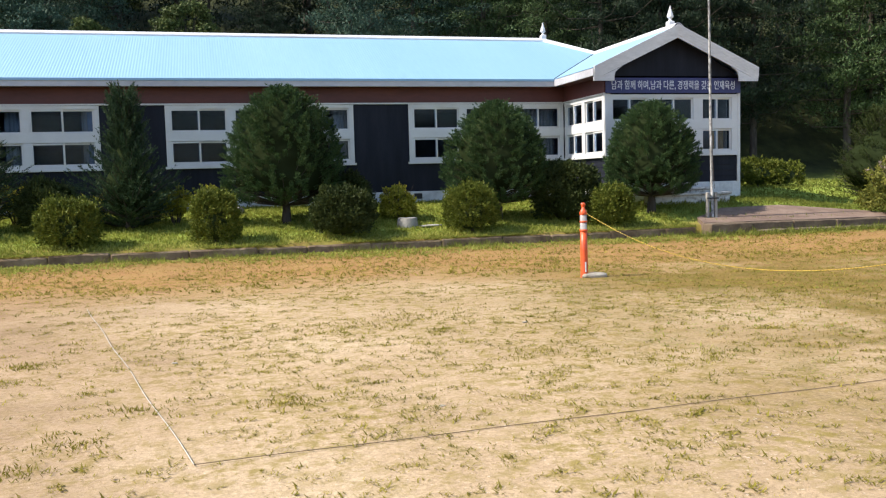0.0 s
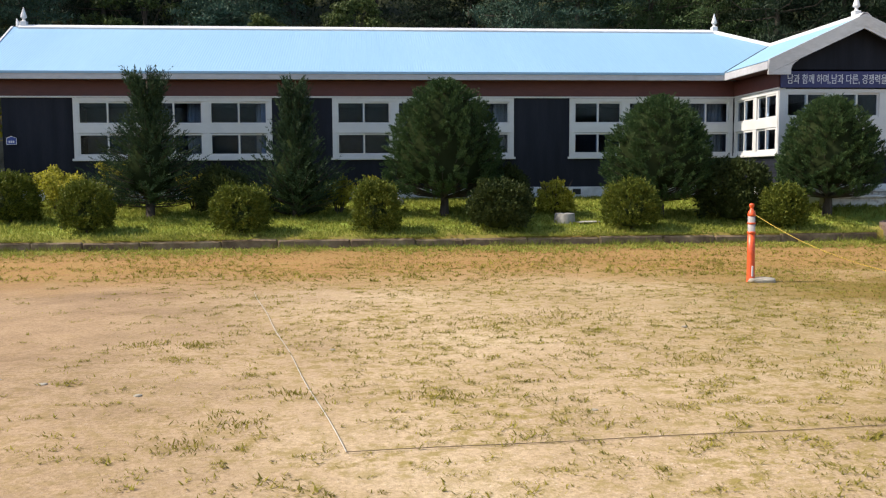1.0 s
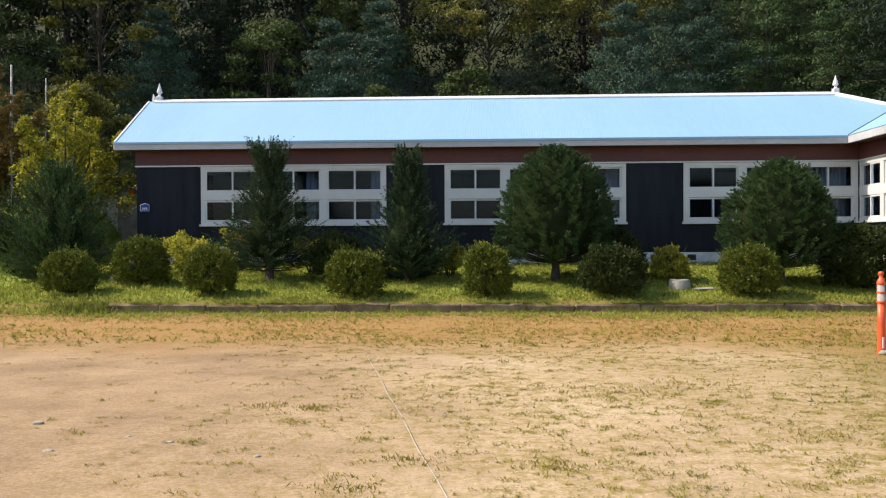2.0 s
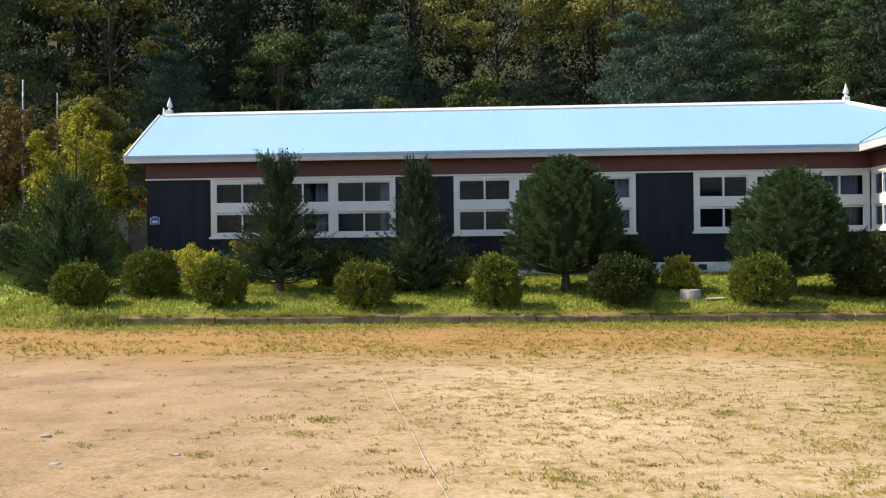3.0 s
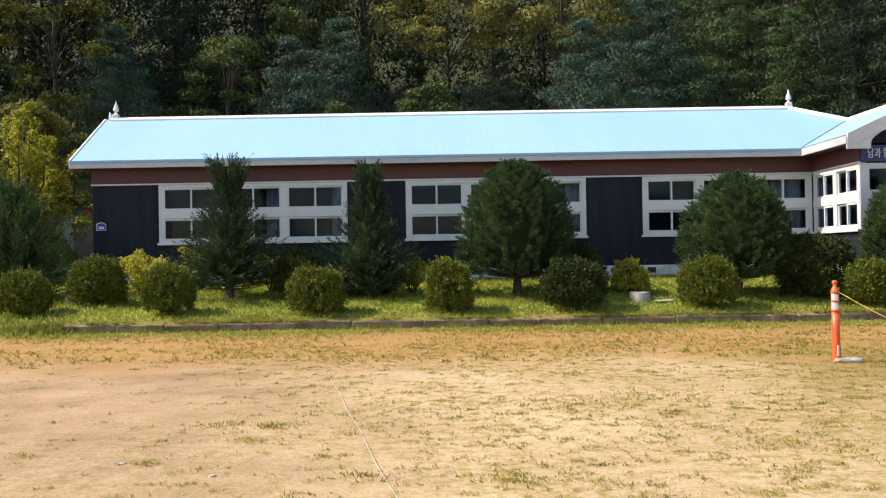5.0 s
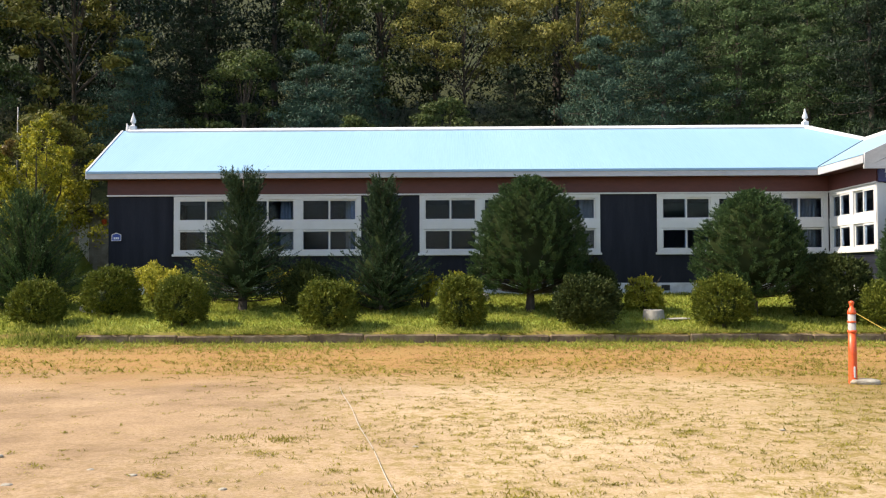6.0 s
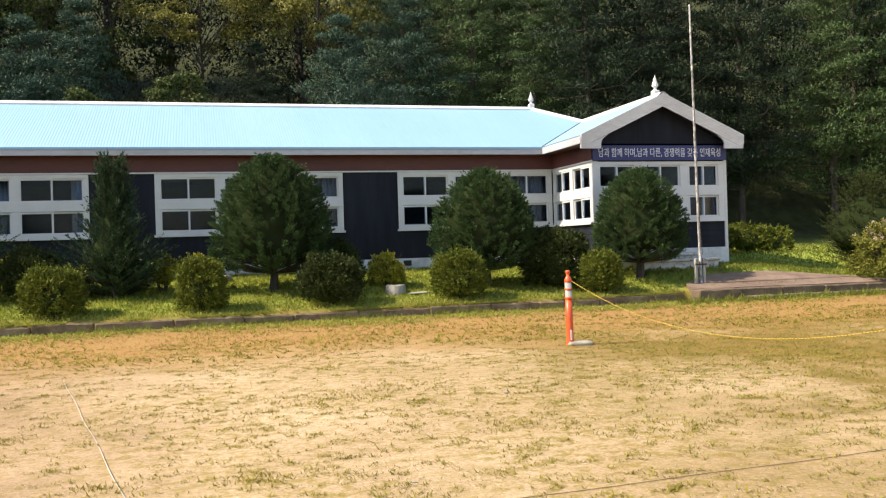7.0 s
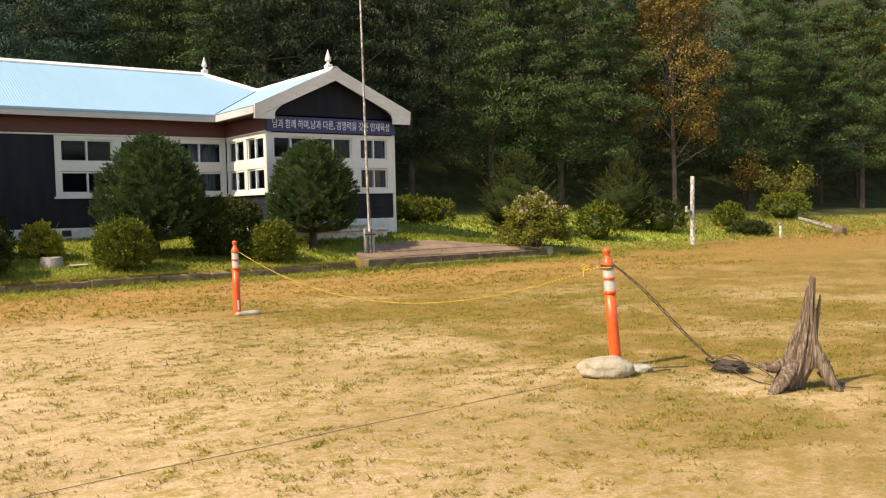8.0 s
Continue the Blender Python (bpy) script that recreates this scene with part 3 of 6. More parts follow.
WZ = EAVE_Z + SLOPE * (WX - WEL)
MEET = Vector((WX, RIDGE_Y - (WX - APEX.x), WZ))


def corrugated(name, plane, u_range, v_of, along, pitch=0.076, label=""):
    """A ribbed metal sheet: ribs run up the slope. v_of(u) gives low and high ends, plane(u, v) the point."""
    n = int((u_range[1] - u_range[0]) / pitch * 4)
    vs, fs = [], []
    for i in range(n + 1):
        u = u_range[0] + (u_range[1] - u_range[0]) * i / n
        lo, hi = v_of(u)
        bump = 0.0026 * math.sin(i * math.pi / 2)
        for v in (lo, hi):
            p = Vector(plane(u, v))
            vs.append((p.x, p.y, p.z + bump))
    for i in range(n):
        fs.append((2 * i, 2 * i + 2, 2 * i + 3, 2 * i + 1))
    ob = quads(name, vs, fs, ROOFBLUE, school, label)
    mod = ob.modifiers.new("sheet", "SOLIDIFY")
    mod.thickness = 0.012
    return ob


EY = YF - OVER
LEAN = JUT / (RIDGE_Y - EY)


def main_low(u):
    """Lower end of the front slope: the eave, or the valley against the wing."""
    if u < EX0:
        return EY + (EX0 - u) / JUT * (RIDGE_Y - EY)
    return EY if u < WEL else EY + (u - WEL)


def main_high(u):
    return RIDGE_Y if u < APEX.x else RIDGE_Y - (u - APEX.x)


corrugated("roof", lambda u, v: (u, v, EAVE_Z + SLOPE * (v - EY)), (EX0 - JUT, WX), lambda u: (main_low(u), max(main_low(u), main_high(u))), "y", label="sky-blue corrugated metal roof")
BY = 2 * RIDGE_Y - EY
corrugated("roof", lambda u, v: (u, v, EAVE_Z + SLOPE * (BY - v)), (EX0 - JUT, WER), lambda u: (BY if u > EX0 else BY - (EX0 - u) / JUT * (BY - RIDGE_Y), RIDGE_Y if u < APEX.x else RIDGE_Y + (u - APEX.x)), "y")
corrugated("roof", lambda u, v: (v, u, EAVE_Z + SLOPE * (v - WEL)), (WY, MEET.y), lambda u: (WEL if u < EY else WEL + (u - EY), WX), "x")
corrugated("roof", lambda u, v: (v, u, EAVE_Z + SLOPE * (WER - v)), (WY, MEET.y), lambda u: (WER, WX), "x")
corrugated("roof", lambda u, v: (v, u, EAVE_Z + SLOPE * (WER - v)), (MEET.y, BY), lambda u: (WER, WER - max(0.0, min(u - MEET.y + (WER - WX), BY - u))), "x")


def ridge_cap(name, a, b, w=0.16, label=""):
    """A bent metal cap along a ridge or hip."""
    a, b = Vector(a), Vector(b)
    d = (b - a).normalized()
    s = d.cross(Vector((0, 0, 1))).normalized()
    prof = [(-w, -0.075), (-w, -0.03), (-0.05, 0.06), (0.05, 0.06), (w, -0.03), (w, -0.075)]
    vs = [p + s * u + Vector((0, 0, z + 0.005)) for p in (a, b) for u, z in prof]
    fs = [(i, i + 1, i + 7, i + 6) for i in range(5)]
    ob = quads(name, [tuple(v) for v in vs], fs, TRIM, school, label)
    mod = ob.modifiers.new("sheet", "SOLIDIFY")
    mod.thickness = 0.015
    return ob


ridge_cap("ridge_cap", (EX0 - JUT + 0.22, RIDGE_Y, RIDGE_Z), APEX, label="pale weathered ridge cap")
ridge_cap("ridge_cap", APEX, MEET)
ridge_cap("ridge_cap", (WX, WY - 0.02, WZ), MEET)
ridge_cap("ridge_cap", APEX, (WER, BY, EAVE_Z))
# valley gutter line between the roofs
vv, vf = tube([(WEL, EY, EAVE_Z + 0.02), (MEET.x - 0.05, MEET.y - 0.05, WZ + 0.0)], [0.016, 0.016], 6)
quads("valley_flashing", vv, vf, DARKMETAL, school)


def fascia(name, x0, x1, y0, y1, label=""):
    bm = bmesh.new()
    box(bm, x0, x1, y0, y1, EAVE_Z - 0.22, EAVE_Z - 0.02, 0.006)
    return part(name, bm, FASCIA, school, label)


fascia("fascia", EX0, WEL, EY - 0.03, EY + 0.02, "pale grey-white eaves fascia")
fascia("fascia", WEL - 0.03, WEL + 0.02, WY, EY - 0.03)
fascia("fascia", WER - 0.02, WER + 0.03, WY, BY)
box_part("gutter_lip", school, ROOFBLUE, EX0, WEL - 0.03, EY - 0.055, EY - 0.032, EAVE_Z - 0.07, EAVE_Z + 0.0, 0.004)
box_part("soffit", school, REDBOARD, EX0 + 0.02, WEL + 0.02, EY + 0.02, YF - 0.003, EAVE_Z - 0.205, EAVE_Z - 0.18, 0)
box_part("soffit", school, REDBOARD, WEL + 0.02, XI - 0.003, WY + 0.06, EY + 0.02, EAVE_Z - 0.205, EAVE_Z - 0.18, 0)
box_part("soffit", school, REDBOARD, XR + 0.05, WER - 0.02, WY + 0.06, BY - 0.05, EAVE_Z - 0.205, EAVE_Z - 0.18, 0)


def prism(name, pts, y0, y1, material, label=""):
    """A flat-sided piece with the outline pts (x, z), from y0 to y1."""
    bm = bmesh.new()
    f = [bm.verts.new((x, y0, z)) for x, z in pts]
    b = [bm.verts.new((x, y1, z)) for x, z in pts]
    bm.faces.new(f)
    bm.faces.new(b[::-1])
    for i in range(len(pts)):
        j = (i + 1) % len(pts)
        bm.faces.new((f[i], b[i], b[j], f[j]))
    bmesh.ops.recalc_face_normals(bm, faces=bm.faces)
    return part(name, bm, material, school, label)


# gable of the wing
prism("gable_wall", [(XI, WALL_TOP - 0.06), (XR, WALL_TOP - 0.06), (XR, WALL_TOP + 0.02), (WX, WZ - 0.16), (XI, WALL_TOP + 0.02)], YW, YW + 0.2, SIDING, "dark boarded gable")
for sgn in (-1, 1):
    e = WX + sgn * (WX - WEL)
    for n, (up, dn, y0, y1) in enumerate([(0.03 - 0.072 * i, 0.03 - 0.072 * (i + 1), WY - 0.040 + 0.010 * i, WY + 0.02 + 0.006 * i) for i in range(5)]):
        prism("barge_board", [(e, EAVE_Z + up), (WX, WZ + up), (WX, WZ + dn), (e, EAVE_Z + dn)], y0, y1, TRIM, "" if n else "white layered barge board")
    # curved bracket at the foot of the gable
    foot = [(0, -0.33), (0, -0.350), (0.60, -0.350), (0.60, -0.22), (0.63, -0.12), (0.70, -0.05), (0.82, 0.03)]
    prism("bracket", [(e - sgn * u, EAVE_Z + h) for u, h in foot], WY + 0.006, WY + 0.06, TRIM, "white curved gable bracket")
    prism("gable_soffit", [(e - sgn * 0.03, EAVE_Z - 0.05), (WX, WZ - 0.06), (WX, WZ - 0.09), (e - sgn * 0.03, EAVE_Z - 0.09)], WY + 0.06, YW, REDBOARD)
# west gable end
prism("gable_wall", [(YF, WALL_TOP - 0.02), (YB, WALL_TOP - 0.02), (RIDGE_Y, RIDGE_Z - 0.12)], 0, 0.2, SIDING).matrix_basis = Matrix(((0, 1, 0, XL), (1, 0, 0, 0), (0, 0, 1, 0), (0, 0, 0, 1)))
for sgn in (-1, 1):
    e = RIDGE_Y + sgn * (RIDGE_Y - EY)
    board = prism("barge_board", [(e, EAVE_Z + 0.03), (RIDGE_Y, RIDGE_Z + 0.03), (RIDGE_Y, RIDGE_Z - 0.20), (e, EAVE_Z - 0.20)], 0, 0.05, TRIM)
    board.data.transform(Matrix(((LEAN * sgn, 1, 0, EX0 - 0.03 - LEAN * sgn * e), (1, 0, 0, 0), (0, 0, 1, 0), (0, 0, 0, 1))))


def finial(x, y, z, s=1.0):
    """A turned spear finial on a square block with two shoulders."""
    f = thing("roof_finial", (x, y, z), "white spear-shaped finial on the roof ridge", "finial", "roof finials")
    box_part("block", f, TRIM, -0.13 * s, 0.13 * s, -0.13 * s, 0.13 * s, -0.02, 0.20 * s, 0.015)
    prof = [(0.10, 0.20), (0.07, 0.24), (0.05, 0.30), (0.115, 0.35), (0.13, 0.38), (0.10, 0.50), (0.055, 0.64), (0.012, 0.80)]
    v, q = tube([(0, 0, h * s) for _, h in prof], [r * s for r, _ in prof], 8)
    quads("spear", v, q, TRIM, f)
    return f


finial(EX0 - 0.12, RIDGE_Y, RIDGE_Z + 0.03, 0.72)
finial(APEX.x + 0.02, RIDGE_Y, RIDGE_Z + 0.03, 0.70)
finial(WX, WY + 0.42, WZ + 0.03, 0.72)
w = thing("ridge_end_block", (EX0 - 0.30, RIDGE_Y, RIDGE_Z), "white pointed ridge end ornament", "ornament")
bv, bq = tube([(0, 0, 0.0), (0, 0, 0.12), (-0.03, 0, 0.26)], [0.07, 0.06, 0.01], 6)
quads("horn", bv, bq, TRIM, w)

# ---- sign over the wing windows ----
sign = thing("slogan_sign", (XI - 0.02, YW - 0.10, 3.745), "long navy sign board with white Korean lettering", "sign")
box_part("board", sign, SIGNBLUE, 0, 4.16, 0, 0.06, 0, 0.42, 0.006)
words, at = [], 0.0
for word in ("남과", "함께", "하며,", "남과", "다른,", "경쟁력을", "갖춘", "인재육성"):
    cu = bpy.data.curves.new("slogan", "FONT")
    cu.body = word
    cu.size, cu.extrude, cu.align_x = 0.25, 0.004, "LEFT"
    tx = new("lettering", cu)
    bpy.context.view_layer.update()
    wide = tx.dimensions.x
    tm = bpy.data.meshes.new_from_object(tx.evaluated_get(bpy.context.evaluated_depsgraph_get()))
    bpy.data.objects.remove(tx)
    tm.materials.clear()
    words.append((link_mesh("lettering", tm, LETTER, sign, "white Korean word"), at))
    at += wide + (0.03 if word == "하며," else 0.10)
for ob, x in words:
    s = 3.80 / (at - 0.10)
    ob.matrix_basis = Matrix.Translation((0.15 + x * s, -0.004, 0.12)) @ pose(0, 0, 0, 90, 0, 0) @ Matrix.Diagonal((s, 1.08, 1, 1))

# plate on the siding
plate = thing("wall_plate", (-9.80, YF - 0.03, 2.56), "small blue house-shaped plate with pale marks", "plate")
bm = bmesh.new()
pf = [bm.verts.new(p) for p in ((-0.13, 0, -0.1), (0.13, 0, -0.1), (0.13, 0, 0.07), (0, 0, 0.12), (-0.13, 0, 0.07))]
bm.faces.new(pf)
r = bmesh.ops.extrude_face_region(bm, geom=bm.faces[:])
bmesh.ops.translate(bm, vec=(0, 0.02, 0), verts=[v for v in r["geom"] if isinstance(v, bmesh.types.BMVert)])
bmesh.ops.recalc_face_normals(bm, faces=bm.faces)
part("panel", bm, PLATEBLUE, plate)
for (ax, az), (bx, bz) in zip(((-0.13, -0.1), (0.13, -0.1), (0.13, 0.07), (0, 0.12), (-0.13, 0.07)), ((0.13, -0.1), (0.13, 0.07), (0, 0.12), (-0.13, 0.07), (-0.13, -0.1))):
    v, q = tube([(ax, -0.002, az), (bx, -0.002, bz)], [0.007, 0.007], 6)
    quads("rim", v, q, LETTER, plate)
for n, (x0, x1) in enumerate(((-0.075, -0.035), (-0.02, 0.02), (0.035, 0.075))):
    box_part("bar", plate, LETTER, x0, x1, -0.006, -0.001, -0.06, 0.0, 0)

# ---- kerb, platform, steps ----


def kerb():
    k = thing("kerb", (0, KERB_Y, 0), "low weathered concrete kerb along the planted bed", "kerb", kind="structure")
    rng = np.random.default_rng(5)
    x = -8.7
    while x < 11.3:
        l = min(rng.uniform(0.8, 1.7), 11.4 - x)
        d = rng.uniform(-0.02, 0.02)
        bm = box(bmesh.new(), x + 0.004, x + l - 0.004, -0.09 + d, 0.05, -0.05, 0.185 + rng.uniform(-0.025, 0.02), 0.03)
        bmesh.ops.subdivide_edges(bm, edges=[e for e in bm.edges if e.calc_length() > 0.4], cuts=7)
        for vtx in bm.verts:
            vtx.co += 0.016 * noise.noise_vector(vtx.co * 5.0)
        part("kerb_block", bm, KERBCON, k)
        x += l


kerb()
plat = thing("pavement", (0, 0, 0), "worn reddish paved forecourt with a concrete edge", "pavement", kind="structure")
bm = bmesh.new()
pv = [bm.verts.new(p) for p in ((11.45, 18.75, 0.315), (17.6, 18.75, 0.275), (17.0, 19.7, 0.39), (14.8, 20.5, 0.60), (13.0, 20.45, 0.58), (11.85, 19.7, 0.40))]
pb = [bm.verts.new((v.co.x, v.co.y, -0.1)) for v in pv]
bm.faces.new(pv)
for i in range(6):
    bm.faces.new((pv[i], pb[i], pb[(i + 1) % 6], pv[(i + 1) % 6]))
bmesh.ops.recalc_face_normals(bm, faces=bm.faces)
part("paving", bm, PAVING, plat)
rng = np.random.default_rng(8)


def worn_block(name, x0, x1, y0, y1, z1, label=""):
    """An old concrete block with crumbled edges."""
    bm = box(bmesh.new(), x0, x1, y0, y1, -0.05, z1, 0.025)
    bmesh.ops.subdivide_edges(bm, edges=[e for e in bm.edges if e.calc_length() > 0.3], cuts=7)
    for vtx in bm.verts:
        vtx.co += 0.02 * noise.noise_vector(vtx.co * 4.0)
    part(name, bm, CONCRETE, plat, label)


for i in range(4):
    x0 = 12.6 + i * 1.25
    worn_block("edge_block", x0 + 0.006, x0 + 1.24, 18.58 + rng.uniform(-0.02, 0.03), 18.76, 0.27 + rng.uniform(-0.02, 0.015))
    worn_block("edge_ledge", x0 + 0.004, x0 + 1.245, 18.36, 18.58, 0.11 + rng.uniform(-0.02, 0.02))
worn_block("edge_block", 11.42, 12.57, 18.4, 18.78, 0.30, "thick brown concrete slab end")
box_part("corner_stone", plat, PALECON, 17.62, 17.82, 18.52, 18.76, -0.05, 0.33, 0.03)

steps = thing("entrance_steps", (0, 0, 0), "worn whitewashed concrete steps at the wing", "steps")
for x0, x1, y0, y1, top in ((11.37, 13.87, 21.25, 21.66, 0.98), (12.0, 13.55, 21.66, 22.11, 1.13)):
    riser = box_part("step", steps, STEPWHITE, x0 + 0.03, x1 - 0.03, y0 + 0.06, y1, 0.4, top - 0.07, 0.02)
    box_part("tread", riser, STEPWHITE, x0, x1, y0, y1 - 0.004, top - 0.07, top, 0.02)

# ---- flag pole ----
PX, PY = 12.20, 19.6
pole = thing("flag_pole", (PX, PY, 0.40), "tall thin flag pole with chipped white paint", "flag pole")
v, q = tube([(0.02, 0, 0.0), (0.0, 0.0, 1.0), (-0.03, 0, 2.5), (-0.05, 0, 4.2), (-0.07, 0, 5.6), (-0.09, 0, 7.02)], [0.036, 0.035, 0.033, 0.030, 0.026, 0.021], 10)
quads("shaft", v, q, CHIPPED, pole, "", True)
for dx in (-0.12, 0.11):
    box_part("support_post", pole, PALECON, dx - 0.035, dx + 0.035, -0.04, 0.04, -0.1, 0.62, 0.01)
box_part("bolt_bar", pole, DARKMETAL, -0.17, 0.17, -0.06, -0.045, 0.45, 0.49, 0.004)
v, q = tube([(0.05, -0.05, 0.7), (0.0, -0.05, 1.4), (-0.02, -0.05, 2.5)], [0.006] * 3, 5)
quads("halyard", v, q, CABLE, pole)

# ---- posts, rope, cable ----


def tube_post(x, y, z, lean, turn=0, slot=True):
    p = thing("tube_post", pose(x, y, z, lean[1], lean[0], turn), "orange plastic tube post with two silver reflective bands", "post", "orange posts")

    def ring(name, prof, mat, label=""):
        vv_, qq = tube([(0, 0, h) for _, h in prof], [r for r, _ in prof], 18)
        return quads(name, vv_, qq, mat, p, label, True)
    ring("tube", [(0.058, 0.0), (0.060, 0.03), (0.056, 0.05), (0.053, 0.4), (0.051, 0.695)], ORANGE)
    ring("collar", [(0.051, 0.695), (0.060, 0.70), (0.060, 0.725), (0.051, 0.73)], ORANGE)
    ring("band", [(0.0515, 0.73), (0.0515, 0.83)], BAND, "silver reflective band")
    ring("collar", [(0.051, 0.83), (0.058, 0.834), (0.058, 0.852), (0.051, 0.856)], ORANGE)
    ring("band", [(0.0515, 0.856), (0.0515, 0.945)], BAND, "silver reflective band")
    ring("cap", [(0.051, 0.945), (0.058, 0.95), (0.056, 0.975), (0.044, 1.01), (0.030, 1.03), (0.024, 1.045)], ORANGE)
    ring("knob", [(0.022, 1.045), (0.026, 1.065), (0.033, 1.085), (0.036, 1.10), (0.033, 1.115), (0.012, 1.125)], ORANGE)
    if slot:
        box_part("slot", p, TRIM, -0.012, 0.012, -0.062, -0.045, 0.09, 0.24, 0.004)
    return p


tube_post(5.33, 12.05, 0.0, (-0.6, 0.5))
tube_post(6.30, 5.38, 0.02, (-4.2, -1.5), 0, False)


def boulder(name, x, y, z, sx, sy, sz, seed, label, mat=STONE, turn=0):
    bm = bmesh.new()
    bmesh.ops.create_icosphere(bm, subdivisions=4, radius=1.0)
    for vtx in bm.verts:
        d = noise.fractal(vtx.co * 1.1 + Vector((seed * 7.3, 0, 0)), 1.0, 2.0, 4) * 0.22
        f = noise.fractal(vtx.co * 5 + Vector((seed, 3, 0)), 1.0, 2.0, 3) * 0.03
        c = vtx.co * (1 + d + f)
        c = Vector([math.copysign(abs(a) ** 0.8, a) for a in c])
        vtx.co = Vector((c.x * sx, c.y * sy, c.z * sz))
    for f in bm.faces:
        f.smooth = True
    ob = part(name, bm, mat)
    ob.matrix_basis = pose(x, y, z, 0, 0, turn)
    return tagged(ob, label, "rock")


boulder("boulder", 5.95, 5.18, 0.085, 0.24, 0.15, 0.10, 1, "smooth pale boulder against an orange post", turn=-38)
boulder("flat_stone", 6.32, 5.12, 0.035, 0.12, 0.09, 0.045, 2, "small flat grey stone beside a boulder", PALECON, -30)
boulder("flat_stone", 5.47, 12.00, 0.03, 0.20, 0.10, 0.05, 3, "flat pale stone holding the foot of a post", STONE)
boulder("paving_fragment", 5.1, 20.5, 0.42, 0.30, 0.14, 0.03, 4, "flat pale stone lying in the lawn", PALECON)
boulder("garden_stone", 0.55, 23.6, 0.80, 0.26, 0.2, 0.18, 6, "pale rounded stone in the planted bed", PALECON)
boulder("garden_stone", -9.3, 22.0, 0.60, 0.25, 0.2, 0.16, 8, "pale rounded stone in the planted bed", PALECON)


def cord(name, pts, r, mat, label, category, sides=6, group=""):
    """A cord along a smooth run of points."""
    c = bpy.data.curves.new(name, "CURVE")
    c.dimensions, c.bevel_depth, c.bevel_resolution, c.resolution_u = "3D", r, 2, 6
    s = c.splines.new("NURBS")
    s.points.add(len(pts) - 1)
    for p, co in zip(s.points, pts):
        p.co = (*co, 1)
    s.use_endpoint_u, s.order_u = True, min(4, len(pts))
    c.materials.append(mat)
    return tagged(new(name, c), label, category, group)


def sagging(a, b, low, n=14):
    a, b = Vector(a), Vector(b)
    out = []
    for i in range(n + 1):
        f = i / n
        p = a.lerp(b, f)
        p.z -= low * 4 * f * (1 - f)
        out.append(tuple(p))
    return out


cord("barrier_rope", sagging((5.36, 12.02, 0.965), (6.19, 5.40, 0.985), 0.55), 0.0044, ROPE, "yellow and black twisted rope sagging between two posts", "rope")
cord("rope_knot", [(6.16, 5.60, 0.955), (6.14, 5.62, 1.0), (6.10, 5.64, 0.96), (6.14, 5.60, 0.92), (6.19, 5.58, 0.95), (6.15, 5.62, 0.99), (6.12, 5.61, 0.93), (6.11, 5.60, 0.86)], 0.007, ROPE, "loose knotted end of yellow and black rope", "rope")
for n in range(2):
    ring = [(6.224 + 0.062 * math.cos(a * 0.7 + n * 2), 5.405 + 0.062 * math.sin(a * 0.7 + n * 2), 0.965 + 0.014 * n + 0.008 * math.sin(a)) for a in range(11)]
    cord("rope_turn", ring, 0.006, CABLE if n else ROPE, "turn of cord tied round the cap of a post", "rope")
cable_a, cable_b = Vector((6.26, 5.36, 0.985)), Vector((6.90, 4.74, 0.10))
for n in range(3):
    pts = []
    for i in range(19):
        f = i / 18
        p = cable_a.lerp(cable_b, f)
        w = (0.008 + 0.015 * math.sin(f * 3.1)) * math.sin(f * 19 + n * 2.1)
        pts.append((p.x + w + 0.02 * math.sin(f * 3.14), p.y + 0.4 * w, p.z + 0.6 * w + 0.02 * math.sin(f * 6.28)))
    cord("cable", pts, 0.0042, CABLE, "dark cable running from a post down to a coil", "cable", group="dark cables")
rng = np.random.default_rng(11)
for n in range(11):
    a0, rr, up = rng.uniform(0, 6.28), rng.uniform(0.09, 0.23), rng.uniform(0.01, 0.09)
    tilt = rng.uniform(-0.5, 0.5)
    pts = [(6.92 + rr * math.cos(a0 + i * 0.8) * 0.95 + 0.08 * rng.normal(0, 0.3), 4.60 + rr * 1.1 * math.sin(a0 + i * 0.8), max(0.008, up + tilt * rr * math.cos(a0 + i * 0.8) + rng.normal(0, 0.012))) for i in range(11)]
    cord("cable_coil", pts, 0.0045, CABLE, "loop of dark cable lying on the field", "cable", group="dark cables")
for pts in ([(6.95, 4.62, 0.14), (6.98, 4.40, 0.10), (6.93, 4.22, 0.05), (6.86, 4.05, 0.02), (6.74, 3.95, 0.015)], [(6.85, 4.55, 0.06), (6.80, 4.35, 0.02), (6.70, 4.18, 0.012), (6.66, 4.0, 0.012), (6.72, 3.88, 0.012)],
            [(6.99, 4.55, 0.1), (7.02, 4.30, 0.11), (6.94, 4.14, 0.05), (6.88, 4.18, 0.012)], [(6.90, 3.70, 0.012), (6.99, 3.60, 0.02), (7.06, 3.52, 0.012), (7.10, 3.44, 0.012)]):
    cord("cable", pts, 0.005, CABLE, "dark cable trailing over the ground to a stump", "cable", group="dark cables")
for pts in ([(6.42, 5.18, 0.012), (6.55, 5.13, 0.02), (6.70, 5.06, 0.012), (6.84, 4.98, 0.012)], [(6.34, 5.02, 0.012), (6.45, 4.98, 0.03), (6.58, 4.94, 0.02), (6.62, 5.02, 0.012)]):
    cord("cable", pts, 0.005, CABLE, "thin dark strands on the ground beside a boulder", "cable", group="dark cables")
boulder("cable_clump", 6.95, 4.58, 0.03, 0.11, 0.14, 0.07, 9, "dark bundle of tangled cable on the field", CABLE)

